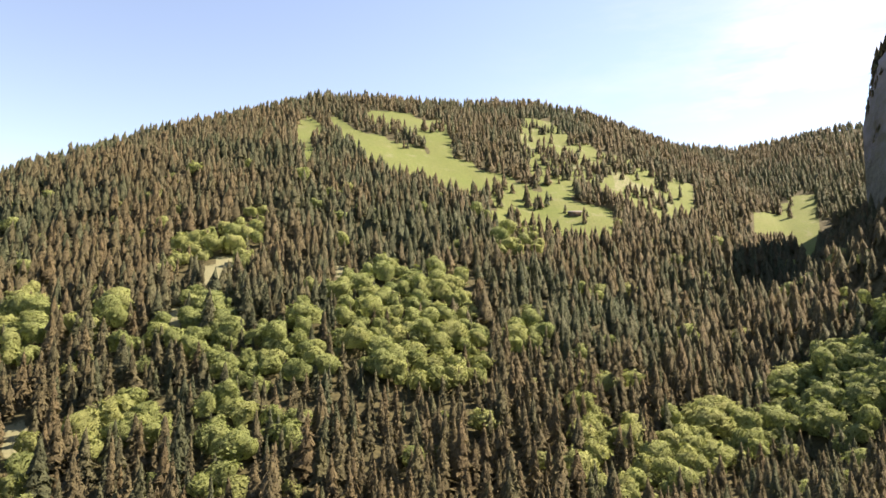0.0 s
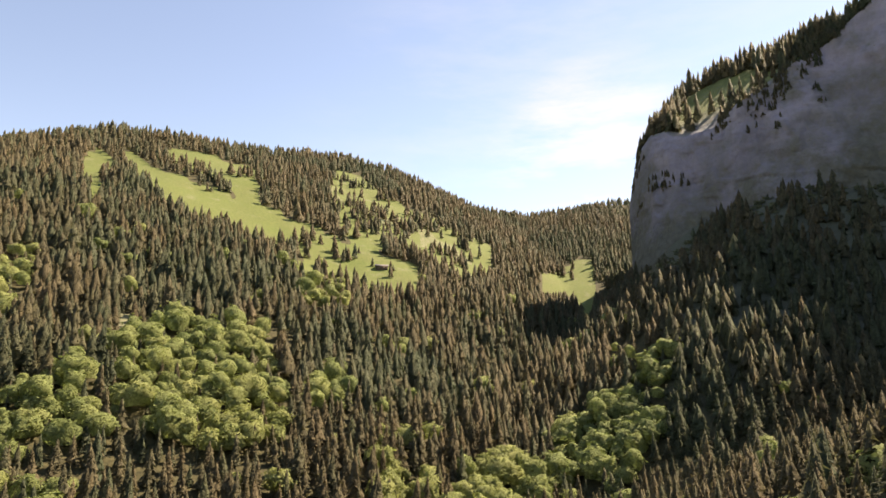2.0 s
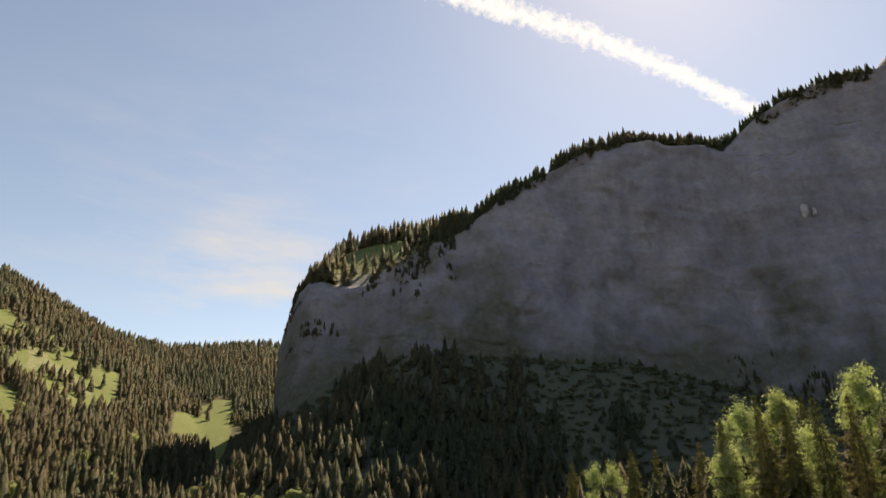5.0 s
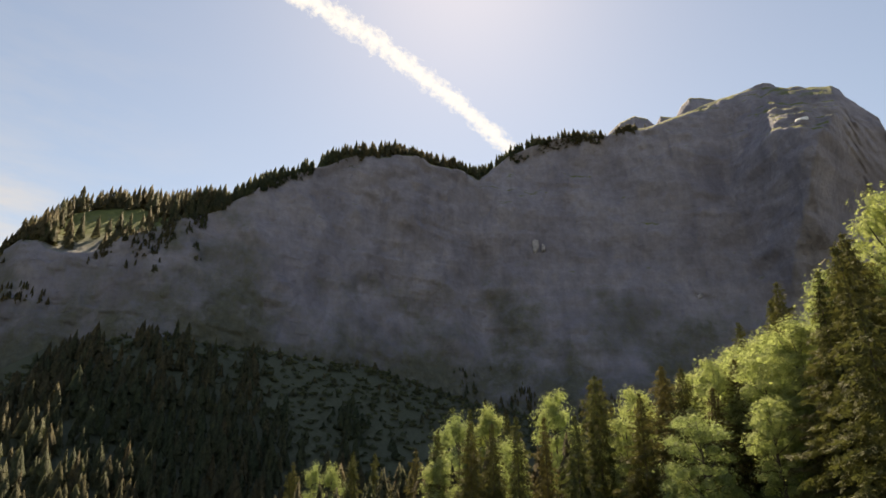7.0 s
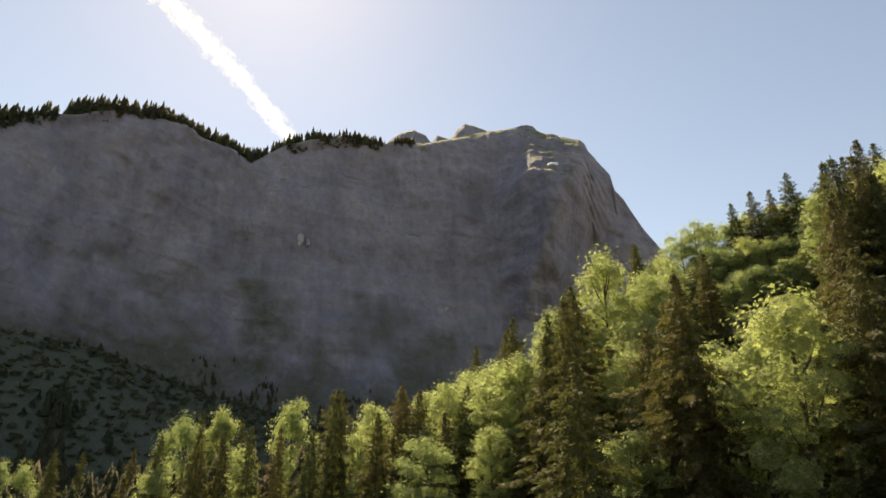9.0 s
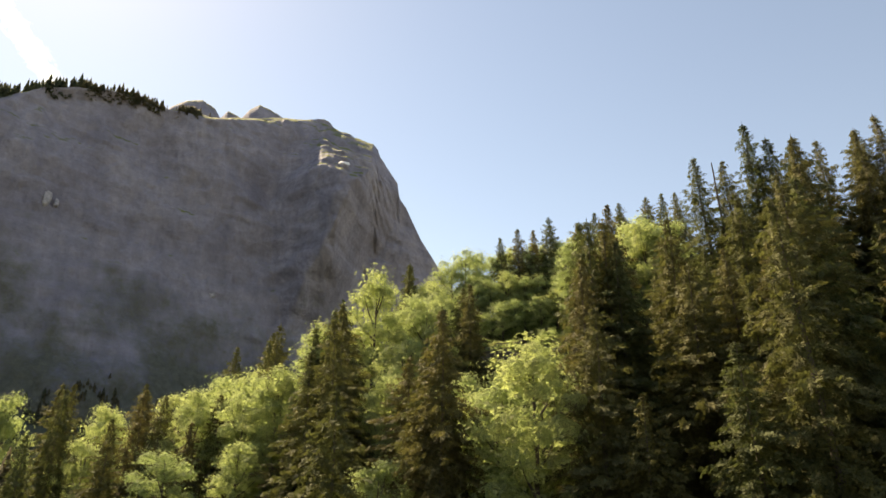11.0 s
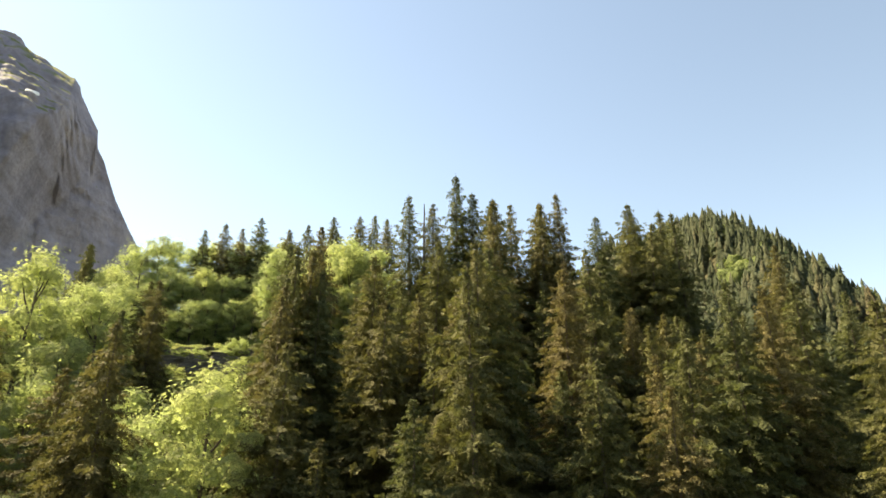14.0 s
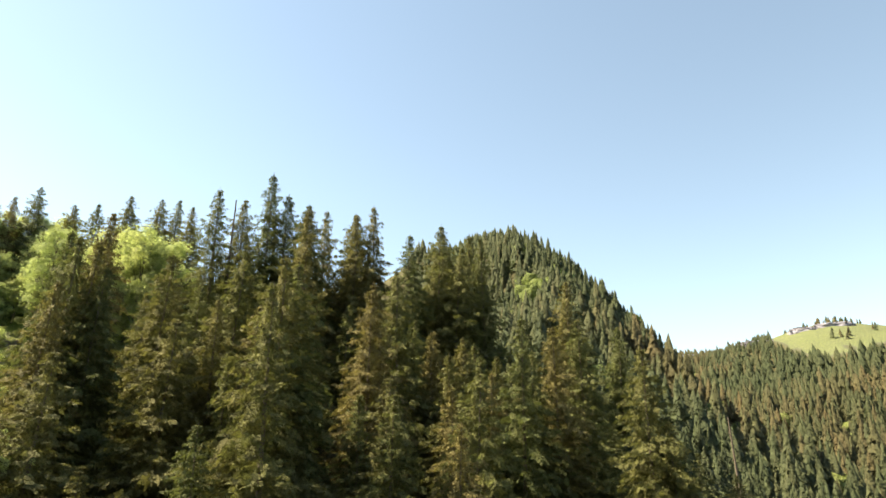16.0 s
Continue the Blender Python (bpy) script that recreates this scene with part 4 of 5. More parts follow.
# ---------------------------------------------------------------- near trees, each a thing of its own
def spruce_crown(r, tiers, girth, droop, ragged):
    """A spruce of height 30 m: whorls of hanging boughs, each fringed on both sides with small sprays of needles."""
    H = 30.0
    at, along, size = [], [], []
    for k in range(tiers):
        u = max(0.0, (k + r.uniform(-0.3, 0.3)) / tiers) ** 0.92
        z = H * (0.05 + 0.94 * u)
        reach = girth * min(1.0, (1 - u) * 1.1) ** 0.6 * (1 + 0.16 * fbm(k * 1.0, girth * 7, 4.0, 2, 5)) * min(1.0, 0.4 + 4.5 * (1 - u)) + 0.06
        count = max(5, int(10 * (1 - 0.5 * u)))
        a0 = r.uniform(0, 6.28)
        for i in range(count):
            if r.uniform() < ragged:
                continue
            a = a0 + (i + r.uniform(-0.35, 0.35)) * 2 * math.pi / count
            L = reach * r.uniform(0.5, 1.12) * (1.25 if r.uniform() < 0.08 else 1.0)
            out = np.array([math.cos(a), math.sin(a), 0.0])
            side = np.array([-out[1], out[0], 0.0])
            sag = droop * L * r.uniform(0.6, 1.35) * (1.0 - 2.6 * max(0.0, u - 0.5))
            up = r.normal(0, 0.38) * (1 - u)
            n = max(3, int(1.15 * L + 1.5))
            t = np.repeat(0.32 + 0.68 * (np.arange(n) + r.uniform(0.2, 0.8, n)) / n, 3)
            hand = np.tile([-1.0, 1.0, 0.0], n)
            off = hand * (0.10 + 0.17 * L * (1.1 - t)) * r.uniform(0.5, 1.2, 3 * n)
            p = out * (L * t)[:, None] + side * off[:, None]
            p[:, 2] = z + up - sag * t ** 1.4 + 0.16 * L * np.maximum(0, t - 0.7) - np.abs(off) * 0.35 - (hand == 0) * 0.15 + r.normal(0, 0.08, 3 * n)
            at.append(p)
            along.append(out * 0.8 + side * (hand * 0.75)[:, None] + np.array([0, 0, -1.0]) * np.where(hand == 0, 1.1, 0.35)[:, None] + r.normal(0, 0.25, (3 * n, 3)))
            size.append((0.24 + 0.10 * L) * r.uniform(0.7, 1.35, 3 * n))
    p, d, s = np.concatenate(at), np.concatenate(along), np.concatenate(size)[:, None]
    d /= np.linalg.norm(d, axis=1)[:, None]
    w = np.cross(d, r.normal(size=d.shape) * 0.8 + np.array([0, 0, 0.7]))
    w /= np.linalg.norm(w, axis=1)[:, None]
    q = np.stack([p - d * s * 0.7, p + w * s * 0.5, p + d * s * 1.05, p - w * s * 0.5], 1)
    v = q.reshape(-1, 3)
    return v, np.arange(len(v)).reshape(-1, 4)


def spruce_core(r, girth):
    """The dense inside of the crown, ragged, so that no sky shows through the stem's middle."""
    rows, sides, H = 44, 11, 30.0
    u = np.linspace(0, 1, rows)
    a = np.arange(sides) / sides * 2 * np.pi
    rad = (girth * 0.46 * np.minimum(1, (1 - u) * 1.1) ** 0.7)[:, None] * r.uniform(0.4, 1.25, (rows, sides))
    z = (H * (0.06 + 0.92 * u))[:, None] + r.uniform(-0.5, 0.5, (rows, sides))
    v = np.stack([np.cos(a) * rad, np.sin(a) * rad, z], -1).reshape(-1, 3)
    return v, grid_faces(rows, sides, True)


def spruce_proto(seed, girth, tiers, droop, ragged, label):
    r = np.random.default_rng(seed)
    tree = tagged(new("spruce_tree"), label, "tree", "spruces on the near spur")
    v, f = merge([spruce_crown(r, tiers, girth, droop, ragged), spruce_core(r, girth)])
    part("crown", mesh_of("crown", v, f, mat_spruce_near), tree)
    z = np.array([-2.5, 0.0, 2.0, 12.0, 22.0, 29.4])
    wob = np.cumsum(r.normal(0, 0.06, (6, 2)), 0)
    v, f = tube(np.column_stack([wob, z]), [0.52, 0.42, 0.36, 0.25, 0.12, 0.02], 8)
    part("trunk", mesh_of("trunk", v, f, mat_bark, True), tree, "grey-brown scaly trunk")
    return tree


def broad_proto(seed, wide, low, clumps, per, label, squash=0.8):
    r = np.random.default_rng(seed)
    H = 24.0
    tree = tagged(new("broadleaf_tree"), label, "tree", "broadleaf trees on the near spur")
    c, rad = broad_clumps(r, clumps, wide, low)
    cores = [(c[k] * H + lump(r, 1)[0] * rad[k] * H * 0.46, lump(r, 1)[1]) for k in range(clumps)]
    v, f = leaf_cloud(r, c * H, rad * H * 0.92, per, 0.235, squash)
    v, f = merge(cores + [(v, np.concatenate([f[:, [0, 1, 2]], f[:, [0, 2, 3]]]))])
    v[:, 2] *= H / v[:, 2].max()
    part("crown", mesh_of("crown", v, f, mat_broad_near), tree)
    bend = r.normal(0, 0.25, 2)
    stem = np.array([(0, 0, -2.0), (0, 0, 0.5), (bend[0] * 0.4, bend[1] * 0.4, H * 0.25), (bend[0], bend[1], H * 0.55), (bend[0] * 0.6, bend[1] * 1.4, H * 0.88)])
    v, f = tube(stem, [0.42, 0.34, 0.27, 0.17, 0.04], 8)
    trunk = part("trunk", mesh_of("trunk", v, f, mat_bark, True), tree, "grey bark trunk")
    for k in range(0, clumps, 3):
        end = c[k] * H
        z0 = max(H * 0.14, end[2] - H * 0.16)
        q = z0 / (H * 0.88)
        start = np.array([bend[0] * q, bend[1] * q, z0])
        mid = start * 0.5 + end * 0.5 + (0, 0, -0.4)
        v, f = tube([start, mid, end], [0.13, 0.085, 0.03], 5)
        part("limb", mesh_of("limb", v, f, mat_bark, True), trunk)
    return tree


SPRUCE_KINDS = [
    spruce_proto(11, 6.6, 40, 0.42, 0.04, "tall olive-brown spruce with drooping boughs on the slope"),
    spruce_proto(12, 5.6, 38, 0.36, 0.07, "slender dark green spruce on the slope"),
    spruce_proto(13, 7.4, 36, 0.30, 0.08, "broad spruce with layered dark green boughs"),
    spruce_proto(14, 5.4, 34, 0.50, 0.12, "narrow ragged spruce with gaps between its boughs"),
    spruce_proto(15, 6.2, 42, 0.46, 0.03, "dense brownish spruce on the steep slope"),
]
BROAD_KINDS = [
    broad_proto(21, 0.22, 0.16, 46, 120, "bright yellow-green broadleaf tree in fresh leaf"),
    broad_proto(22, 0.26, 0.14, 50, 115, "wide rounded light green broadleaf tree"),
    broad_proto(23, 0.16, 0.24, 36, 125, "slender light green broadleaf tree with a leaning stem"),
    broad_proto(24, 0.24, 0.10, 46, 120, "bushy yellow-green broadleaf tree low on the slope"),
]

# plan place and height, metres; most set so that tips fit the camera's view
SPRUCES_CREST = [(69, -76, 31), (62, -80, 35), (70, -83, 28), (60, -81, 32), (55, -80, 32), (57, -88, 29), (52, -90, 29), (49, -92, 31), (43, -93, 27), (40, -97, 32), (41, -105, 26),
    (36, -50, 33), (57, -55, 27), (58, -44, 32), (58, -46, 31), (55, -65, 27), (34, -63, 27), (34, -71, 27), (20, -57, 26), (18, -66, 28), (16, -75, 26), (15, -87, 26),
    (26, -51, 24), (19, -50, 23), (64, -26, 25), (121, -68, 21), (121, -72, 22), (119, -75, 21), (119, -79, 23), (111, -82, 20), (98, -77, 24), (115, -98, 21), (110, -102, 21)]
SPRUCES_VALLEY = [(111, 12, 31), (108, 1, 24), (104, -1, 22), (117, 27, 30), (122, 37, 29), (116, 22, 30), (120, 32, 28), (117, -18, 22), (98, -21, 23), (95, -25, 23), (100, 5, 23), (104, 15, 27), (98, -5, 17), (127, 45, 30), (104, -9, 18)]
SPRUCES_SLOPE = [(60, -26, 30), (61, -46, 32), (97, -25, 24), (37, -52, 32), (33, -45, 33), (72, -58, 30), (111, -17, 25), (56, -41, 28), (49, -71, 34), (50, -86, 29), (24, -49, 24), (110, -106, 23), (96, -98, 22), (115, -43, 25), (105, -50, 17), (130, -35, 23), (74, -19, 29), (58, -15, 27), (147, 16, 33), (138, 1, 25), (139, -21, 26), (154, -16, 30),
    (83, -22, 28), (80, -17, 24), (113, -42, 25), (80, -35, 23), (94, -46, 21), (56, -46, 28), (146, 16, 32), (180, 84, 29), (171, 68, 27), (204, 125, 34), (200, 101, 30),
    (156, 48, 31), (154, 37, 28), (41, -103, 30), (39, -110, 31), (35, -108, 31)] + [(37, -96, 28), (6, -68, 30), (18, -71, 23), (25, -74, 20), (4, -69, 23), (20, -102, 29), (14, -115, 26), (2, -90, 14), (-2, -110, 11)]
BROADS = [(96, -30, 30), (114, -26, 22), (99, -41, 21), (101, -73, 20), (87, -77, 24), (53, -32, 25), (79, -27, 18), (80, -39, 9), (83, -75, 24), (124, -19, 18), (130, -4, 22),
    (126, -12, 20), (104, -40, 20), (111, -46, 21), (91, -76, 22), (83, -79, 22), (102, -35, 20), (111, -14, 20), (118, -10, 20), (124, -7, 20), (93, -50, 7),
    (90, -54, 6), (88, -58, 7), (96, -47, 7), (86, -50, 8), (97, -63, 6), (105, -54, 6), (88, -71, 20), (87, -32, 19), (135, 23, 29), (111, 8, 22), (120, 6, 25),
    (104, -6, 21), (99, -12, 20), (94, -16, 19), (89, -11, 14), (150, 49, 32), (157, 43, 32), (131, 32, 22), (124, 44, 27), (101, -23, 21), (84, -30, 16), (79, -41, 8),
    (207, 118, 32), (157, 43, 32), (161, 56, 31), (128, 7, 25), (188, 102, 31), (145, 35, 17), (106, -10, 19), (95, -16, 20), (125, -57, 20), (127, -61, 21),
    (130, -66, 20), (123, -67, 18), (125, -72, 18), (120, -74, 17), (123, -79, 17), (118, -81, 17), (119, -86, 17), (119, -52, 14), (117, -56, 13), (119, -60, 15),
    (116, -62, 14), (116, -66, 14), (113, -68, 13), (113, -72, 12), (112, -77, 13), (111, -52, 11), (111, -56, 10), (110, -61, 10), (110, -64, 10), (107, -68, 9),
    (107, -72, 9), (107, -75, 10)]


def place_tree(kinds, used, x, y, height, full, r, which=None):
    k = int(r.integers(0, len(kinds))) if which is None else which
    s = height / full
    girth = s ** 0.6 * r.uniform(0.9, 1.1) * np.interp(heading_of(x, y), [78, 94], [0.78, 1.0])
    m = pose(x, y, float(ground_z(x, y)) - 0.3, r.normal(0, 1.2), r.normal(0, 1.2), r.uniform(0, 360)) @ Matrix.Diagonal((girth, girth, s, 1))
    if k in used:
        return copy_thing(kinds[k], m @ Matrix.Diagonal([1 / q for q in kinds[k].scale] + [1]))
    used.add(k)
    kinds[k].matrix_basis = m
    return kinds[k]


def canopy_limit(head, r):
    """Keeps the filling trees below the skyline as seen from the camera."""
    el = np.interp(head, [50, 61, 70, 80, 90, 98, 104, 110, 118, 124, 130, 138, 150, 158, 165, 172, 180, 190],
                   [1, 2.5, 4, 6, 8, 10, 12.5, 14.5, 16.5, 18, 20, 22, 21.5, 20, 16.5, 12, 7, 2])
    return r * np.tan(np.radians(el)) + 5.0


def near_wood():
    r = np.random.default_rng(8)
    used_s, used_b, taken = set(), set(), []
    for x, y, h in SPRUCES_CREST + SPRUCES_SLOPE + SPRUCES_VALLEY:
        place_tree(SPRUCE_KINDS, used_s, x, y, h + 0.7, 30.0, r)
        taken.append((x, y))
    for x, y, h in BROADS:
        place_tree(BROAD_KINDS, used_b, x, y, h, 24.0, r, 2 if h > 29 else None)
        taken.append((x, y))
    px, py = scatter(-60, 300, -205, 240, 6.6, r)
    d, head = np.hypot(px, py), heading_of(px, py)
    crest_d = np.interp(head, [50, 61, 70, 80, 98, 110, 122, 132, 140, 150, 158, 164, 176, 190], [330, 262, 190, 140, 142, 136, 160, 158, 126, 118, 122, 170, 200, 205])
    keep = (head > 50) & (head < 192) & (d > nearest_woods(head)) & (d < np.minimum(crest_d + 14, 206))
    px, py, d, head = px[keep], py[keep], d[keep], head[keep]
    t = np.array(taken)
    far_enough = np.array([np.min(np.hypot(t[:, 0] - a, t[:, 1] - b)) > 4.6 and math.hypot(a - 98, b + 57) > 9 for a, b in zip(px, py)])
    px, py, d, head = px[far_enough], py[far_enough], d[far_enough], head[far_enough]
    z = ground_z(px, py)
    # spruces and broadleaf trees are shared out by heading to fit the camera's view
    share = np.interp(head, [50, 70, 80, 90, 93, 99, 100.5, 105, 106, 109, 110, 113.5, 114.5, 118, 119, 124, 136, 145, 190],
                      [0.12, 0.15, 0.2, 0.35, 0.85, 0.92, 0.15, 0.15, 0.8, 0.8, 0.12, 0.12, 0.85, 0.85, 0.15, 0.15, 0.06, 0.0, 0.0])
    share = np.where((d > 104) & (head > 96) & (head < 134), 0.8, share)
    broad = r.uniform(size=px.size) < share
    h = np.where(broad, r.normal(17, 3.5, px.size) * np.interp(head, [78, 92, 115, 122], [0.75, 1.0, 1.0, 1.2]), r.normal(23, 5, px.size))
    h = np.minimum(h, canopy_limit(head, d) - z)
    ledge = (head > 113.5) & (head < 126.5) & (d < 138)
    h = np.where(ledge, np.minimum(h, 10 + d * np.tan(np.radians(np.interp(d, [116, 119, 138], [9.6, 13.0, 17.5]))) - z), h)
    ok = h > 6
    px, py, d, head, z, broad, h = (q[ok] for q in (px, py, d, head, z, broad, h))
    things = d < np.interp(head, [50, 75, 90, 190], [120, 120, 112, 100])
    for x, y, hh, br in zip(px[things], py[things], h[things], broad[things]):
        if br:
            place_tree(BROAD_KINDS, used_b, x, y, float(hh), 24.0, r)
        else:
            place_tree(SPRUCE_KINDS, used_s, x, y, float(hh), 30.0, r)
    rest = ~things
    m = rest & ~broad
    forest("spruce_wood", "spruces on the upper part of the near spur", BACK_SPRUCE, px[m], py[m], z[m] - 0.4, h[m], r.uniform(1.0, 1.4, m.sum()), mat_spruce_far, r)
    m = rest & broad
    forest("broadleaf_wood", "light green broadleaf trees on the upper part of the near spur", BACK_BROAD, px[m], py[m], z[m] - 1.0, h[m], r.uniform(1.0, 1.4, m.sum()), mat_broad_far, r)


BACK_SPRUCE = [spruce_simple(rng, 10, 8, 0.17, 110) for _ in range(6)]
BACK_BROAD = [leaf_cloud(rng, *broad_clumps(rng, 16), 46, 0.026) for _ in range(6)]
near_wood()


# ---------------------------------------------------------------- rock outcrop on the spur
def stone(r, size, seed):
    """A fractured block: a ball squared off, split along beds and joints and roughened."""
    bm = bmesh.new()
    bmesh.ops.create_icosphere(bm, subdivisions=4, radius=1.0)
    v = np.array([p.co[:] for p in bm.verts])
    f = np.array([[p.index for p in q.verts] for q in bm.faces])
    bm.free()
    v = np.sign(v) * np.abs(v) ** 0.5
    v = v * np.array(size)
    bed = np.floor(v[:, 2] / 1.0 + 0.7 * fbm(v[:, 0], v[:, 1], 4.0, 3, seed))
    joint = np.floor((v[:, 0] + v[:, 1]) / 1.7 + 3 * lattice(bed, bed * 0, seed))
    push = 1 + 0.34 * (lattice(bed, joint, seed + 1) - 0.5) + 0.34 * fbm(v[:, 0] + v[:, 2], v[:, 1] - v[:, 2], 3.2, 4, seed + 3)
    v[:, :2] *= push[:, None]
    v[:, 2] += 0.9 * fbm(v[:, 0], v[:, 1], 2.5, 3, seed + 8)
    return v, f


def rock_outcrop():
    r = np.random.default_rng(3)
    out = tagged(new("rock_outcrop"), "grey layered limestone outcrop with mossy ledges among the trees", "rock")
    gx, gy = 99.0, -58.0
    out.matrix_basis = pose(gx, gy, float(ground_z(gx, gy)) - 1.6, 0, 0, -121) @ Matrix.Diagonal((1.1, 1.1, 1.0, 1))
    for k, (x, y, z, size, turn) in enumerate([(-9.5, 1.0, 2.4, (2.6, 2.4, 1.5), 8), (-5.6, 0.6, 3.0, (3.0, 2.4, 1.9), -5), (-1.2, 0.8, 3.4, (3.2, 2.6, 2.0), -6), (3.4, 0.4, 3.2, (2.8, 2.4, 2.6), 12),
                                               (7.0, 0.0, 2.0, (2.4, 2.2, 3.0), 4), (9.2, -1.0, -0.6, (2.2, 2.0, 3.2), -14), (-3.4, 2.6, 5.6, (4.4, 2.4, 1.0), 3), (4.6, 2.6, 6.0, (3.8, 2.4, 1.1), -9),
                                               (-7.6, -0.6, 0.0, (2.2, 1.8, 1.4), 20), (5.8, -2.0, -1.6, (2.0, 1.6, 1.6), 33)]):
        v, f = stone(r, size, 70 + 9 * k)
        ob = part("stone", mesh_of("stone", v, f, mat_outcrop), out)
        ob.matrix_basis = pose(x, y, z, r.normal(0, 5), r.normal(0, 5), turn)
        for _ in range(5):
            top = np.array([r.uniform(-0.8, 0.8) * size[0], r.uniform(-0.9, 0.5) * size[1], size[2] * 0.9])
            c = r.normal(0, 0.5, (7, 3)) * np.array([1.2, 1.0, 0.35])
            v, f = leaf_cloud(r, c, r.uniform(0.35, 0.75, 7), 55, 0.13)[:2]
            tuft = part("grass_tuft", mesh_of("grass_tuft", v, f, mat_broad_near), out, "tuft of grass and leaves hanging over the ledge")
            tuft.matrix_basis = pose(x + top[0], y + top[1], z + top[2])
    return out


rock_outcrop()


# ---------------------------------------------------------------- alpine hut on the pasture
def box(x0, x1, y0, y1, z0, z1):
    v = np.array([(x, y, z) for z in (z0, z1) for x, y in ((x0, y0), (x1, y0), (x1, y1), (x0, y1))], float)
    return v, np.array([(3, 2, 1, 0), (4, 5, 6, 7), (0, 1, 5, 4), (1, 2, 6, 5), (2, 3, 7, 6), (3, 0, 4, 7)])


def slab(a, b, thick):
    """A sloping roof half between two edges given as end points."""
    p = np.array([a[0], a[1], b[1], b[0]], float)
    v = np.concatenate([p, p + (0, 0, thick)])
    return v, np.array([(3, 2, 1, 0), (4, 5, 6, 7), (0, 1, 5, 4), (1, 2, 6, 5), (2, 3, 7, 6), (3, 0, 4, 7)])


def alpine_hut():
    hut = tagged(new("alpine_hut"), "low weathered wooden hut with a grey shingle roof on pasture", "hut")
    x, y = 152.0, 744.0
    hut.matrix_basis = pose(x, y, float(ground_z(x, y)) - 0.8, 0, 0, -8)
    wall = part("wall", mesh_of("wall", *box(-7, 7, -3.6, 3.6, -2, 3.4), mat_planks), hut)
    part("roof", mesh_of("roof", *slab([(-8, -4.8, 2.9), (8, -4.8, 2.9)], [(-8, 0, 5.4), (8, 0, 5.4)], 0.3), mat_shingles), hut, "grey shingle roof slope")
    part("roof", mesh_of("roof", *slab([(-8, 0, 5.4), (8, 0, 5.4)], [(-8, 4.8, 2.9), (8, 4.8, 2.9)], 0.3), mat_shingles), hut, "grey shingle roof slope")
    part("door", mesh_of("door", *box(-1, 0.6, -3.68, -3.5, 0.6, 2.8), mat_bark), wall)
    for px in (-4.5, 3.5):
        part("window", mesh_of("window", *box(px, px + 1.0, -3.68, -3.5, 1.5, 2.5), mat_bark), wall)
    return hut


alpine_hut()


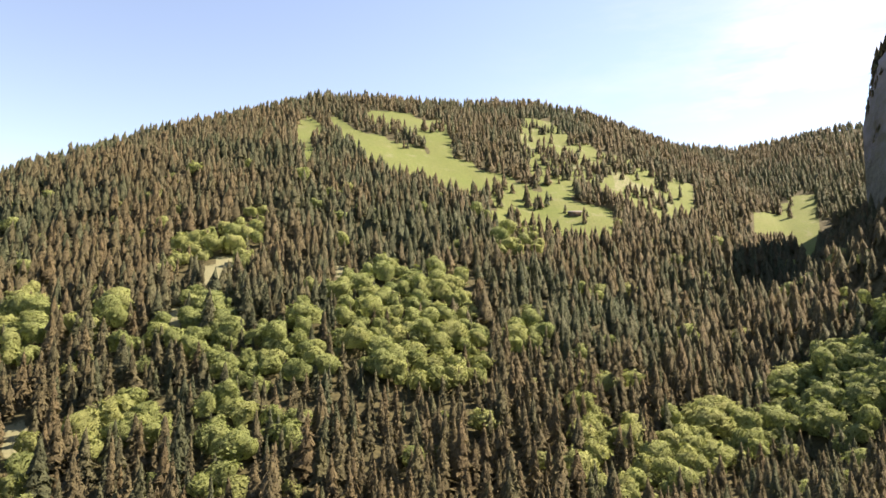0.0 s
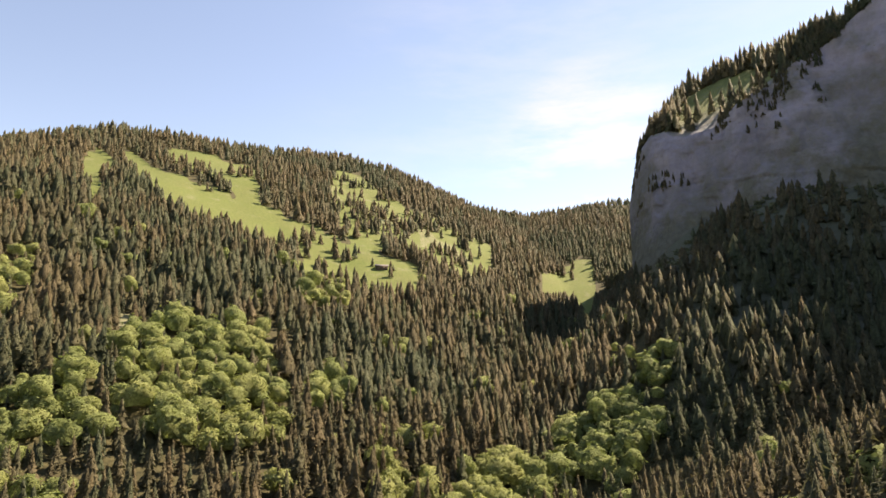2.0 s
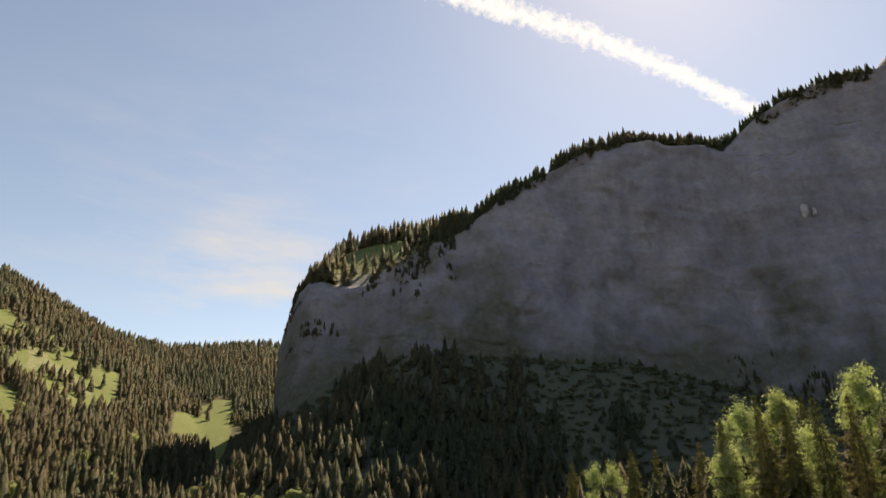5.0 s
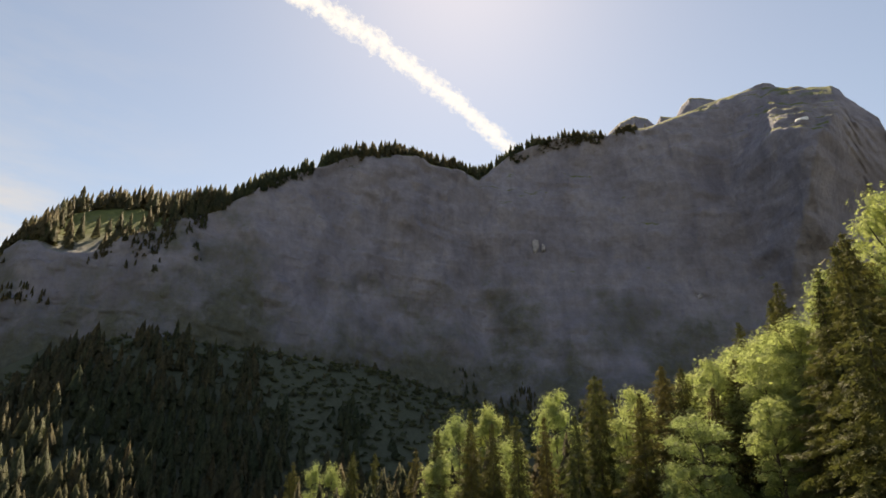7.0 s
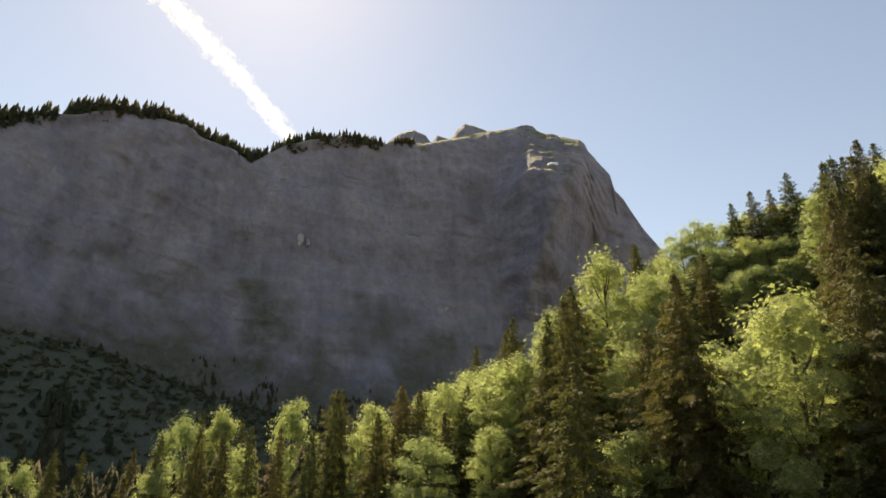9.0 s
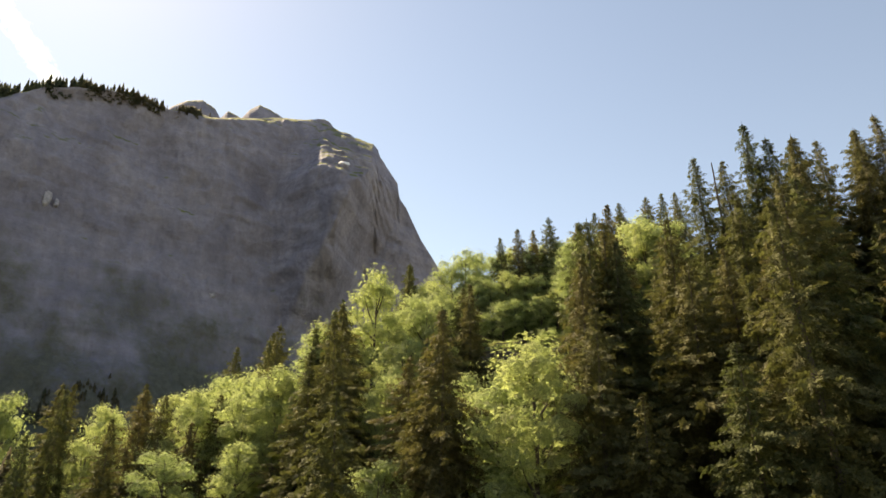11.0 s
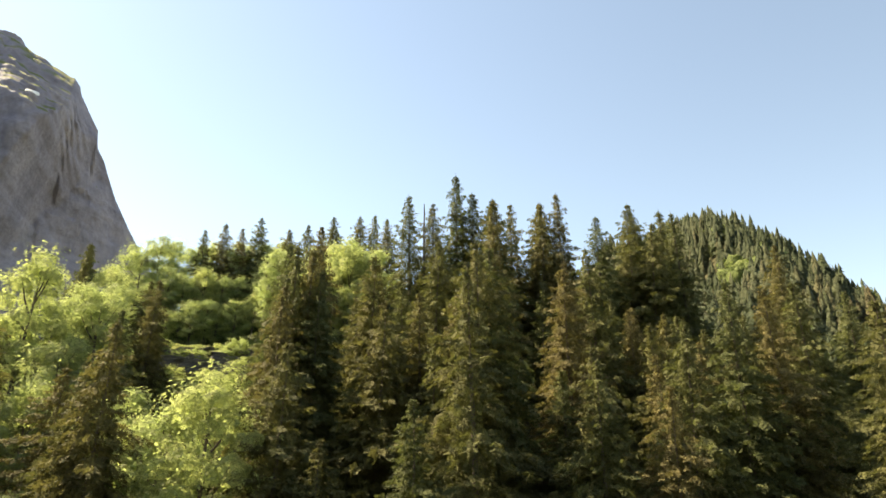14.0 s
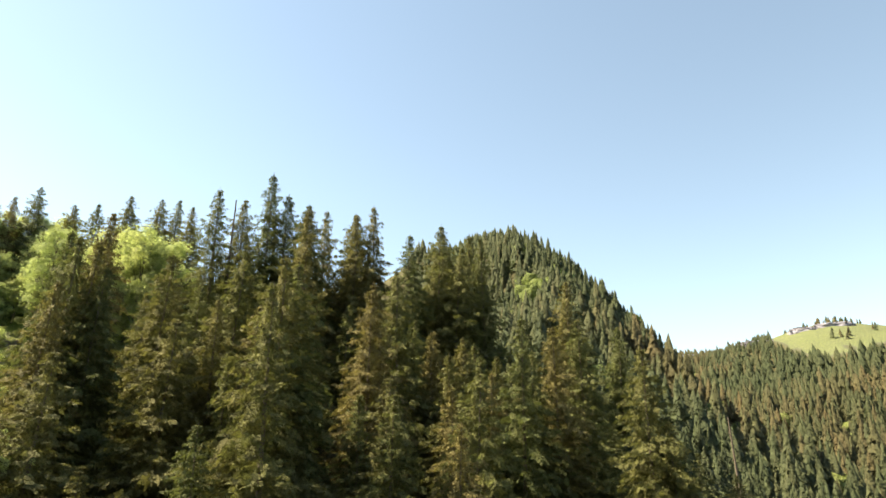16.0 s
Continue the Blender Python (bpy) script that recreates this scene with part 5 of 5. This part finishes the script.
# ---------------------------------------------------------------- contrail
def contrail():
    line = np.array([(41, 45.8), (47.4, 45.0), (54.6, 43.2), (62.2, 40.8), (67.1, 38.5), (70.9, 36.4), (74.2, 34.1), (77.2, 31.7), (80.6, 28.6)])
    s = np.linspace(0, 1, 160)
    k = np.linspace(0, 1, len(line))
    head, up = np.interp(s, k, line[:, 0]), np.interp(s, k, line[:, 1])
    for _ in range(12):
        head[1:-1], up[1:-1] = (head[:-2] + head[1:-1] * 2 + head[2:]) / 4, (up[:-2] + up[1:-1] * 2 + up[2:]) / 4
    h, e = np.radians(head), np.radians(up)
    mid = 4300 * np.stack([np.sin(h) * np.cos(e), np.cos(h) * np.cos(e), np.sin(e)], 1)
    along = np.gradient(mid, axis=0)
    across = np.cross(along, mid)
    across /= np.linalg.norm(across, axis=1)[:, None]
    w = np.linspace(-1, 1, 17)
    half = np.interp(s, [0, 0.5, 1], [112, 96, 74])
    bulge = 1 + 0.25 * fbm(s * 900, s * 0, 40, 3, 5)
    p = mid[:, None] + across[:, None] * (w[None, :, None] * (half * bulge)[:, None, None])
    p = p + mid[:, None] / 4300 * (70 * (1 - w ** 2))[None, :, None]
    core = np.tile(1.05 - 1.15 * np.abs(w) ** 1.3, (len(s), 1))
    me = mesh_of("contrail", p.reshape(-1, 3), grid_faces(len(s), len(w)), mat_vapour, True, (("core", core.ravel()),))
    ob = new("contrail", me)
    ob.visible_shadow = False
    return tagged(ob, "broad white puffy contrail across the blue sky", "contrail", kind="structure")


contrail()


# ---------------------------------------------------------------- bare snags and far rock bands
def dead_tree(x, y, height, seed):
    r = np.random.default_rng(seed)
    tree = tagged(new("dead_tree"), "bare grey dead spruce trunk with broken branch stubs", "dead tree")
    tree.matrix_basis = pose(x, y, float(ground_z(x, y)) - 0.5, r.normal(0, 1), r.normal(0, 1), 0)
    wob = np.cumsum(r.normal(0, 0.07, (7, 2)), 0)
    z = np.linspace(-1, height, 7)
    v, f = tube(np.column_stack([wob, z]), np.linspace(0.36, 0.09, 7), 8)
    part("trunk", mesh_of("trunk", v, f, mat_bark, True), tree)
    for k in range(40):
        t = r.uniform(0.35, 0.99)
        a, L = r.uniform(0, 6.28), r.uniform(0.6, 2.6) * (1.12 - t)
        p = np.array([np.interp(t, np.linspace(0, 1, 7), wob[:, 0]), np.interp(t, np.linspace(0, 1, 7), wob[:, 1]), height * t])
        d = np.array([math.cos(a), math.sin(a), r.uniform(-0.35, 0.15)])
        v, f = tube([p, p + d * L * 0.6, p + d * L + (0, 0, -0.1)], [0.06, 0.04, 0.015], 5)
        part("branch", mesh_of("branch", v, f, mat_bark, True), tree)
    return tree


dead_tree(68, -78, 29, 4)
dead_tree(-3, -112, 21, 6)


def rock_band(head, dist, size, seed, label="pale limestone crag on the far grassy ridge"):
    r = np.random.default_rng(seed)
    x, y = math.sin(radians(head)) * dist, math.cos(radians(head)) * dist
    v, f = stone(r, size, seed)
    ob = tagged(new("rock_band", mesh_of("rock_band", v, f, mat_rock)), label, "rock", "crags on the ridges")
    ob.matrix_basis = pose(x, y, float(ground_z(x, y)) - size[2] * 0.6, 0, 0, -head + r.normal(0, 8))
    return ob


for k, (head, dist) in enumerate([(177.6, 1440), (178.8, 1435), (184.6, 1335), (187.6, 1330), (189.6, 1345)]):
    rock_band(head, dist, (24 + 7 * (k % 3), 16, 10 + 3 * (k % 2)), 200 + 7 * k)
rock_band(163.9, 835, (11, 8, 13), 260, "pale limestone crag among spruces on the wooded knob")
